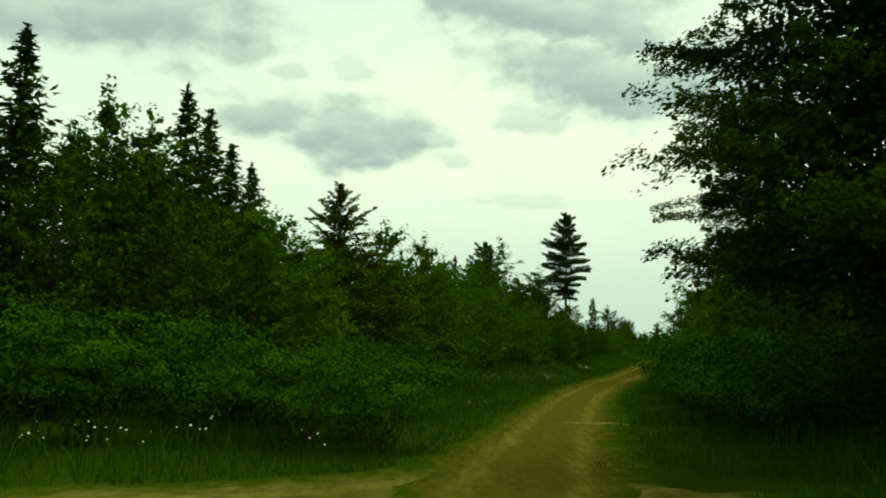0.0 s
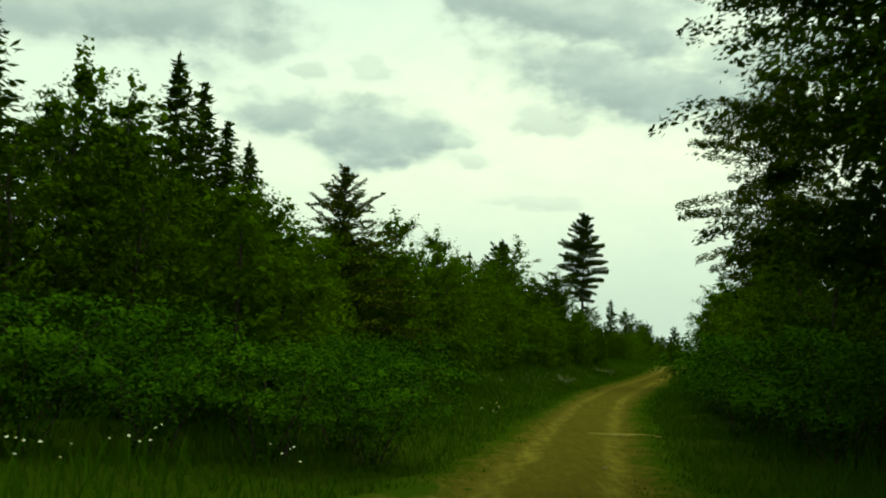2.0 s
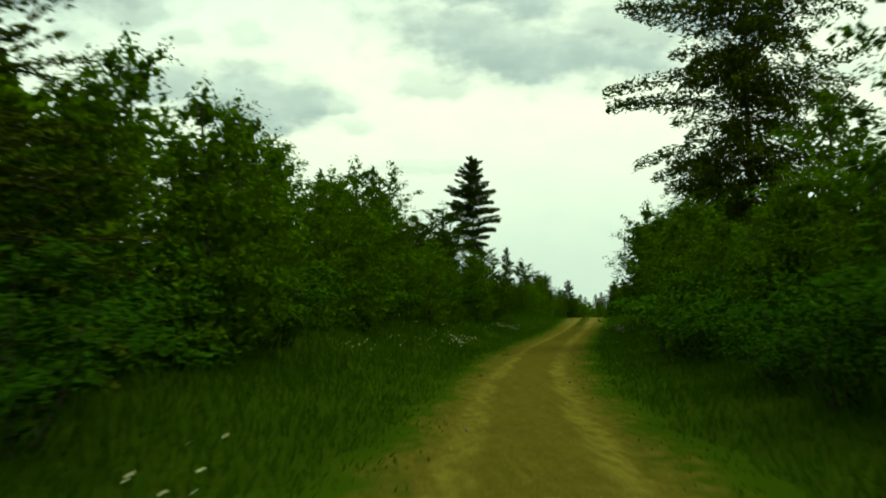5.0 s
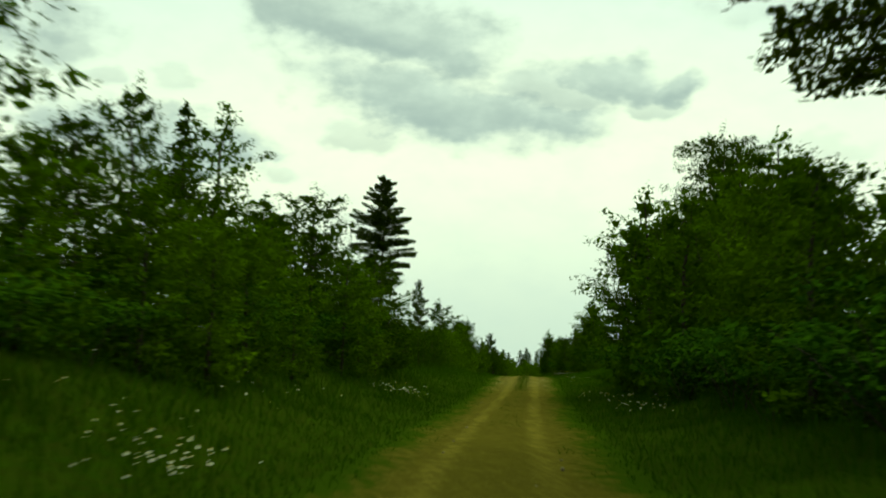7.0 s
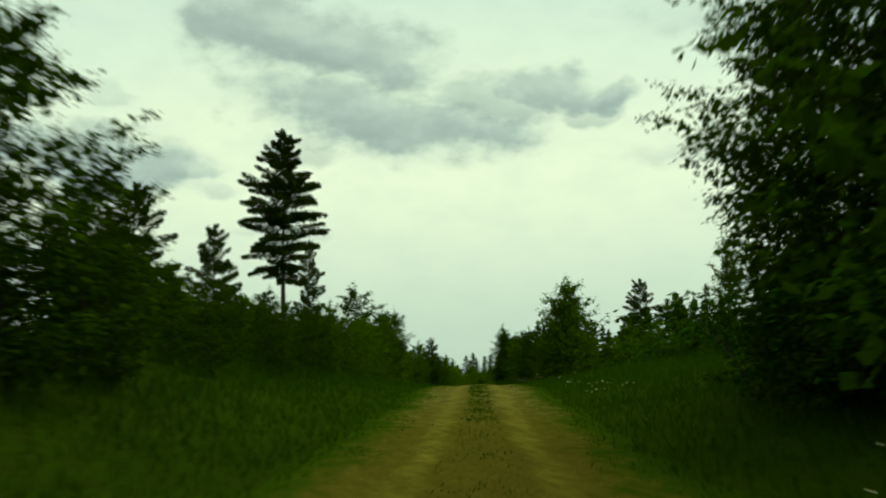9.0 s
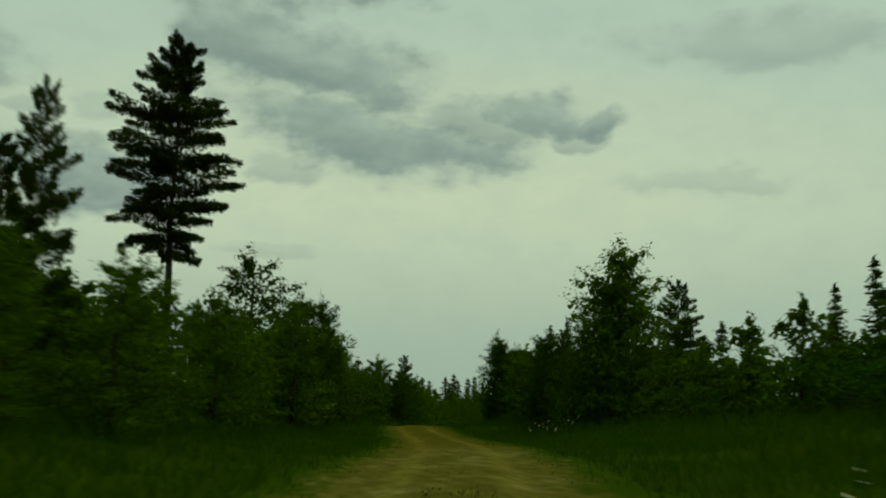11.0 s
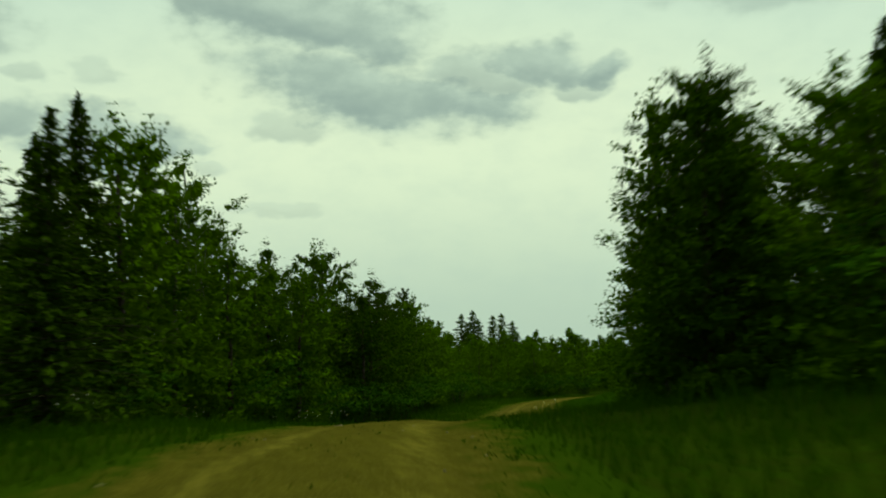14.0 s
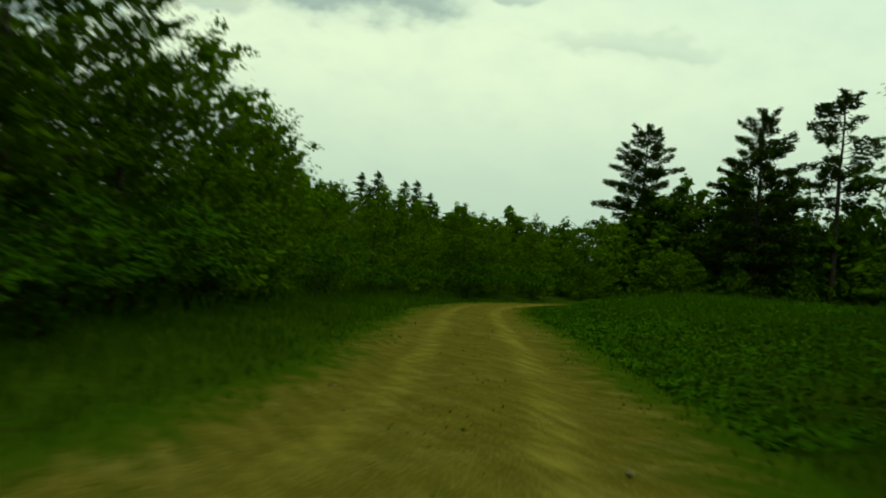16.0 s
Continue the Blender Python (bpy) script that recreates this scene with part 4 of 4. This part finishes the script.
def wood(side, y0, y1, step, near, far, ys, hs, keys, jitter=0.14, gap=1.5):
    """A strip of wood between two distances from the track; its height follows ys, hs."""
    y = y0
    wood_rng = np.random.default_rng(int(1000 + side * 500 + y0 * 7 + near * 10))
    while y < y1:
        y += step * wood_rng.uniform(0.6, 1.4)
        lat = wood_rng.uniform(near, far)
        x = float(road_x(y)) + side * lat
        h = float(np.interp(y, ys, hs)) * wood_rng.uniform(1 - jitter, 1 + jitter * 0.4)
        key = keys[int(wood_rng.integers(len(keys)))]
        if near > 9:
            key = DEEP[key]
        # On these stretches the front trees get the leaf colour with painted shade.
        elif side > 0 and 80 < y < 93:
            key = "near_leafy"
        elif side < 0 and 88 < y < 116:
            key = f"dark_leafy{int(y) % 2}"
        if min(((x - a) ** 2 + (y - b) ** 2 for a, b in PLACED), default=99) < gap**2:
            continue
        wide, turn = wood_rng.uniform(0.9, 1.15), wood_rng.uniform(0, 360)
        if near < 16:
            put(key, x, y, h, wide, turn)
            continue
        if near > 26 and key != "far_fir":
            key = f"deep_leafy{int(key[-1]) % 2}"
        far_tree(key, x, y, h, wide * (1.35 if near < 26 else 1.8), turn)


LEFT_H = [20, 40, 50, 60, 65, 73, 84, 90, 95, 104, 113, 125, 150, 158, 172, 185, 203, 216, 240]
LEFT_V = [4.6, 5.6, 5.0, 4.8, 3.7, 3.7, 4.4, 5.4, 2.7, 2.4, 2.8, 3.5, 5.0, 4.8, 4.7, 5.8, 5.4, 4.4, 5.0]
RIGHT_H = [12, 30, 47, 57, 64, 72, 90, 97, 101, 125, 142, 150, 165, 180, 196, 205]
RIGHT_V = [4.0, 4.6, 4.2, 3.9, 4.8, 6.0, 8.0, 7.0, 3.2, 4.0, 4.6, 3.8, 4.5, 5.6, 6.2, 5.0]
wood(-1, 20, 240, 2.1, 6.0, 8.5, LEFT_H, LEFT_V, WOOD_KINDS[:8])
wood(-1, 18, 240, 2.3, 9.5, 14.0, LEFT_H, [v * 1.04 for v in LEFT_V], WOOD_KINDS)
wood(-1, 116, 166, 2.6, 16.0, 19.5, [116, 166], [6.4, 6.4], WOOD_KINDS)
wood(-1, 10, 240, 5.0, 16.0, 26.0, LEFT_H, [v * 0.95 for v in LEFT_V], WOOD_KINDS)
wood(1, 19, 90, 2.1, 5.6, 8.0, RIGHT_H, RIGHT_V, WOOD_KINDS[:8])
wood(1, 12, 92, 3.2, 9.5, 14.0, RIGHT_H, [v * 1.1 for v in RIGHT_V], WOOD_KINDS)
wood(1, 100, 142, 3.0, 11.0, 17.0, RIGHT_H, RIGHT_V, WOOD_KINDS)
wood(1, 143, 185, 2.0, 6.2, 9.0, RIGHT_H, RIGHT_V, WOOD_KINDS[:8])
wood(1, 143, 187, 3.2, 10.0, 16.0, RIGHT_H, [v * 1.1 for v in RIGHT_V], WOOD_KINDS)
wood(1, 8, 190, 6.0, 18.0, 30.0, RIGHT_H, [v * 1.15 for v in RIGHT_V], WOOD_KINDS)
for near, far in ((27, 36), (36, 47), (47, 60)):
    wood(-1, 6, 235, 5.6, near, far, LEFT_H, [v * 0.95 for v in LEFT_V], WOOD_KINDS, gap=2.5)
    wood(1, 2, 188, 5.6, near, far, RIGHT_H, [v * 1.1 for v in RIGHT_V], WOOD_KINDS, gap=2.5)


def mesh_arrays(ob):
    v = np.empty(len(ob.data.vertices) * 3, np.float32)
    ob.data.vertices.foreach_get("co", v)
    f = np.empty(len(ob.data.loops), np.int32)
    ob.data.loops.foreach_get("vertex_index", f)
    return v.reshape(-1, 3), f.reshape(-1, 4)


def deep_wood():
    """The depth of the woods behind the roadside trees, as one mass of crowns and trunks."""
    shapes, gathered = {}, collections.defaultdict(list)
    for key, m in DEEP_TREES:
        if key not in shapes:
            proto = NOMINAL[key][1]()
            pieces = list(proto.children_recursive)
            shapes[key] = [("needle_crowns" if "fir" in key else "leafy_crowns") if c.name.startswith("crown") else "trunks" for c in pieces], [mesh_arrays(c) for c in pieces]
            for c in pieces + [proto]:
                bpy.data.objects.remove(c)
        a = np.array(m)
        for kind, (v, f) in zip(*shapes[key]):
            gathered[kind].append((v @ a[:3, :3].T + a[:3, 3], f))
    root = tagged(new("woodland"), "dense green mixed woodland behind the roadside trees", "woods", kind="stuff")
    for kind, mat in (("leafy_crowns", LEAF), ("needle_crowns", NEEDLE), ("trunks", BARK)):
        mesh_object(kind, *merged(gathered[kind]), mat, False, root)


# Behind the bend and the field
for k in range(15):
    put(f"far_leafy{k % 4}", 60 + 2.1 * k + wood_rng.uniform(-0.7, 0.7), 254 + wood_rng.uniform(0, 6), wood_rng.uniform(5.4, 6.8), 1.2, wood_rng.uniform(0, 360))
for k in range(16):
    put(f"far_leafy{(k + 1) % 4}", 84 + 1.9 * k + wood_rng.uniform(-0.7, 0.7), 258 + wood_rng.uniform(0, 6), wood_rng.uniform(8.2, 10.0), 1.25, wood_rng.uniform(0, 360))
for k in range(40):
    put(f"far_leafy{k % 4}", 42 + 90 * (k + wood_rng.random()) / 40, 247 + wood_rng.uniform(-2, 5), wood_rng.uniform(3.0, 4.6), 1.3, wood_rng.uniform(0, 360))
for k in range(46):
    x = 40 + 75 * (k + wood_rng.random()) / 46
    y = 255 + wood_rng.uniform(-4, 14) + 0.25 * (x - 60) * (x < 60)
    far_tree(DEEP[WOOD_KINDS[int(wood_rng.integers(8))]], x, y, wood_rng.uniform(6.0, 8.6) * (0.72 if 62 < x < 86 else 0.82), 1.2, wood_rng.uniform(0, 360))
for k in range(26):
    put(DEEP[WOOD_KINDS[int(wood_rng.integers(len(WOOD_KINDS)))]], wood_rng.uniform(86, 135), wood_rng.uniform(250, 264), wood_rng.uniform(6.5, 8.5), 1.2, wood_rng.uniform(0, 360)) if k % 2 else put("far_fir", wood_rng.uniform(44, 60), wood_rng.uniform(272, 300), wood_rng.uniform(6.5, 9.5), 1.3)
deep_wood()


def brush(side, y0, y1, step, near, far, h0, h1, kind="alder"):
    y = y0
    wood_rng = np.random.default_rng(int(3000 + side * 500 + y0 * 7 + near * 10))
    while y < y1:
        y += step * wood_rng.uniform(0.6, 1.4)
        x = float(road_x(y)) + side * wood_rng.uniform(near, far)
        put(f"{kind}{int(wood_rng.integers(3))}", x, y, wood_rng.uniform(h0, h1), wood_rng.uniform(0.9, 1.2), wood_rng.uniform(0, 360))


brush(-1, 22, 32, 1.8, 5.2, 6.6, 1.3, 2.4, "near_alder")
brush(-1, 32, 46, 2.0, 6.0, 7.2, 1.3, 2.3)
brush(-1, 56, 92, 3.6, 6.8, 8.4, 1.4, 2.4)
brush(-1, 148, 180, 6.0, 6.0, 7.4, 1.2, 2.2)
brush(-1, 180, 235, 3.0, 5.2, 6.6, 1.2, 2.2)
brush(1, 17, 30, 1.8, 4.0, 5.6, 1.3, 2.6, "near_alder")
brush(1, 30, 48, 2.0, 4.0, 5.6, 1.3, 2.6)
brush(1, 48, 96, 3.0, 5.4, 6.8, 1.4, 2.6)
brush(1, 146, 188, 5.0, 6.2, 7.4, 1.2, 2.2)
brush(1, 100, 140, 3.0, 9.0, 14.0, 1.2, 2.4)

# ---- grass, flowers, stones ----
g_rng = np.random.default_rng(9)


def blades(n, y0, y1, d0, d1, height, width):
    y = g_rng.uniform(y0, y1, n)
    d = np.where(g_rng.random(n) < 0.5, -1, 1) * (d0 + (d1 - d0) * g_rng.random(n) ** 1.3)
    x = road_x(y) + d * half_width(y) * (1 + 0.16 * np.sin(0.83 * y + 1.2 * np.sign(d)) * np.sin(0.31 * y) + g_rng.normal(0, 0.07, n))
    along = (1.8 - x) * 0.74 + (13.4 - y) * 0.67
    keep = np.abs((x - 1.8) * 0.67 - (y - 13.4) * 0.74) > np.where(along > -1.5, 2.0 * (1 + 0.45 * np.exp(-np.clip(along, 0, 90) / 4)), 0)
    x, y = x[keep], y[keep]
    n = len(x)
    tall = height * g_rng.uniform(0.5, 1.25, n) * ((0.3 + 0.7 * np.clip((np.abs(x - road_x(y)) - d0 * half_width(y)) / 1.3, 0, 1)) if d0 > 0 else 0.8)
    z = land(x, y) + (-0.02 if d0 > 0 else 0.045)
    th = g_rng.uniform(0, 6.283, n)
    wv = np.stack([np.cos(th), np.sin(th), 0 * th], 1) * (width * g_rng.uniform(0.6, 1.3, n))[:, None]
    lean = np.stack([g_rng.normal(0, 0.35, n), g_rng.normal(0, 0.35, n), np.ones(n)], 1) * tall[:, None]
    base = np.stack([x, y, z], 1)
    mid = base + lean * [0.35, 0.35, 0.6]
    v = np.stack([base - wv, base + wv, mid + wv * 0.8, base + lean, mid - wv * 0.8], 1).reshape(-1, 3)
    i = np.arange(n)[:, None] * 5
    quad = i + np.array([0, 1, 2, 4])
    tri = i + np.array([4, 2, 3])
    return v, quad, tri


def grass(name, label, n, y0, y1, d0, d1, height, width):
    v, quad, tri = blades(n, y0, y1, d0, d1, height, width)
    me = bpy.data.meshes.new(name)
    me.vertices.add(len(v))
    me.vertices.foreach_set("co", v.astype(np.float32).ravel())
    loops = np.concatenate([quad.ravel(), tri.ravel()]).astype(np.int32)
    me.loops.add(len(loops))
    me.loops.foreach_set("vertex_index", loops)
    me.polygons.add(len(quad) + len(tri))
    me.polygons.foreach_set("loop_start", np.concatenate([np.arange(len(quad)) * 4, 4 * len(quad) + np.arange(len(tri)) * 3]).astype(np.int32))
    me.update(calc_edges=True)
    me.materials.append(GRASS)
    return tagged(new(name, me), label, "grass", kind="stuff")


grass("verge_grass", "uncut green grass along both edges of the track", 100000, 8, 235, 1.15, 4.8, 0.22, 0.011)
grass("bank_grass", "long meadow grass on the banks below the trees", 50000, 10, 235, 3.0, 9.5, 0.55, 0.016)


grass("crown_grass", "short tufts of grass between the wheel tracks", 700, 70, 88, 0.0, 0.32, 0.04, 0.008)
grass("crown_grass", "grass strip along the crown of the track over the rise", 1500, 88, 119, 0.0, 0.28, 0.04, 0.009)
grass("crown_grass", "grass strip along the crown of the track over the rise", 2600, 95, 117, 0.0, 0.22, 0.05, 0.009)
grass("crown_grass", "sparse short grass between the wheel tracks", 1000, 112, 235, 0.0, 0.3, 0.035, 0.008)


def daisies(name, label, spots):
    """Ox-eye daisies: stems, white petal rings and yellow centres."""
    stems, petals, eyes = [], [], []
    for x, y, spread, n in spots:
        for k in range(n):
            px, py = x + g_rng.normal(0, spread), y + g_rng.normal(0, spread * 1.6)
            if abs(px - float(road_x(py))) < 1.5 * float(half_width(py)):
                continue
            z = float(land(np.float64(px), np.float64(py)))
            h = g_rng.uniform(0.38, 0.66)
            top = np.array([px + g_rng.normal(0, 0.05), py + g_rng.normal(0, 0.05), z + h])
            stems.append(tube(np.stack([[px, py, z - 0.02], top]), [0.004, 0.003], 3))
            up = np.array([g_rng.normal(0, 0.45), -0.5 + g_rng.normal(0, 0.4), 1.0])
            up /= np.linalg.norm(up)
            a = np.cross(up, [1.0, 0.2, 0])
            a /= np.linalg.norm(a)
            b = np.cross(up, a)
            r = g_rng.uniform(0.013, 0.021)
            for j in range(9):
                th = 6.283 * j / 9
                u, w = a * np.cos(th) + b * np.sin(th), -a * np.sin(th) + b * np.cos(th)
                petals.append((np.stack([top + u * 0.006, top + u * r * 0.6 + w * 0.010, top + u * r - up * 0.004, top + u * r * 0.6 - w * 0.010]), np.array([[0, 1, 2, 3]])))
            ring = [top + up * 0.004 + (a * np.cos(t) + b * np.sin(t)) * 0.009 for t in (0, 1.57, 3.14, 4.71)]
            eyes.append((np.array(ring), np.array([[0, 1, 2, 3]])))
    root = tagged(new(name), label, "flowers", kind="stuff")
    mesh_object("flower_stems", *merged(stems), GRASS, False, root)
    mesh_object("petals", *merged(petals), PETAL, False, root)
    mesh_object("flower_centres", *merged(eyes), YOLK, False, root)
    return root


daisies("daisies", "white ox-eye daisies in the verge grass by the crossing", [(-5.2, 11.8, 0.8, 15), (-4.3, 12.4, 0.4, 8), (-6.4, 12.2, 0.6, 9), (-3.6, 13.9, 0.25, 4), (-2.3, 14.1, 0.25, 5), (0.4, 27.0, 0.3, 8)])
daisies("daisies", "scattered white daisies in the long verge grass", [(16.7, 79.2, 0.35, 6), (15.9, 75.7, 0.35, 7), (15.6, 73.6, 0.35, 9), (15.5, 72.4, 0.35, 9), (15.3, 71.2, 0.35, 9), (9.2, 77.7, 0.4, 12), (9.5, 78.0, 0.4, 9), (9.8, 78.1, 0.4, 8), (10.4, 81.7, 0.4, 6), (30.7, 177.8, 0.3, 9), (30.8, 180.1, 0.3, 7), (32.4, 185.0, 0.3, 8), (35.7, 188.7, 0.3, 8)])
daisies("daisies", "clusters of white daisies on the grassy bank", [(3.0, 52.5, 0.8, 16), (4.75, 57.2, 0.33, 44), (3.6, 60.0, 0.8, 18), (5.6, 67.0, 0.8, 14), (1.0, 46.0, 0.6, 12), (9.0, 78.0, 0.7, 14), (16.6, 78.0, 0.8, 12), (18.2, 82.0, 0.7, 8), (23.2, 105.3, 0.3, 5), (21.3, 99.6, 0.3, 5), (21.5, 98.2, 0.3, 5), (21.9, 98.6, 0.3, 5)])
daisies("daisies", "scattered daisies beside the sunken stretch of track", [(25.0, 112.0, 0.7, 20), (32.8, 141.4, 0.45, 16), (34.2, 143.2, 0.6, 16), (29.0, 170.0, 0.6, 14), (41.0, 182.0, 0.4, 12), (43.0, 184.0, 0.8, 8), (34.0, 183.0, 0.5, 14)])

# Low bracken and weeds over the field beyond the wood
f_rng = np.random.default_rng(15)
n = 120000
fy = f_rng.uniform(190, 262, n)
fl = 2.3 + 40 * f_rng.random(n) ** 1.8
fx = road_x(fy) + fl
at = np.stack([fx, fy, land(fx, fy) + f_rng.uniform(0.03, 0.38, n) * np.clip(0.2 + (fl - 2.3) / 2.5, 0.2, 1) * (0.75 + 0.35 * np.sin(0.9 * fx + 0.5 * fy) * np.sin(0.6 * fy))], 1)
v, f = leaf_cards(at, 0.115, 0.05, f_rng, 0.55)
field = tagged(mesh_object("field_bracken", v, f, SHRUB), "low green bracken and weeds covering the open field", "bracken", kind="stuff")

# A pale patch of washed sand across the track
px, py = np.meshgrid(np.linspace(-0.9, 1.1, 15), np.linspace(-0.22, 0.22, 8), indexing="ij")
cx0 = float(road_x(26.0)) + 0.9
PX, PY = cx0 + px, 26.0 + py * (0.75 - 0.3 * np.abs(px) + 0.25 * np.sin(5.1 * px + 1)) + 0.07 * np.sin(2.6 * px)
PZ = np.interp(PY, FINE_Y, RISE_LINE) + 0.065 - 0.05 * (np.abs(px) / 1.1) ** 4 - 0.05 * (np.abs(py) / 0.22) ** 4
patch = mesh_object("sand_patch", np.stack([PX, PY, PZ], -1).reshape(-1, 3), grid_faces(15, 8), SAND, True)
set_lateral(patch, px * 0.8, px, px * 0 + 0.5)
tagged(patch, "pale sandy patch washed across the dirt track", "sand", kind="structure")

# Loose stones on and beside the track
s_rng = np.random.default_rng(21)
rocks = []
for k in range(260):
    y = s_rng.uniform(10, 230)
    x = float(road_x(y)) + s_rng.uniform(-1.7, 1.7)
    r = 0.015 + 0.035 * s_rng.random() ** 3
    base = np.array([[1, 0, 0], [0, 1, 0], [-1, 0, 0], [0, -1, 0], [0, 0, 0.7], [0, 0, -0.6]]) * s_rng.uniform(0.7, 1.3, (6, 3))
    z = float(np.interp(y, FINE_Y, RISE_LINE)) + 0.01
    rocks.append((base * r + [x, y, z], np.array([[0, 1, 4], [1, 2, 4], [2, 3, 4], [3, 0, 4], [1, 0, 5], [2, 1, 5], [3, 2, 5], [0, 3, 5]])))
tagged(mesh_object("loose_stones", *merged(rocks), STONE), "small grey stones strewn over the dirt track", "stones", kind="stuff")
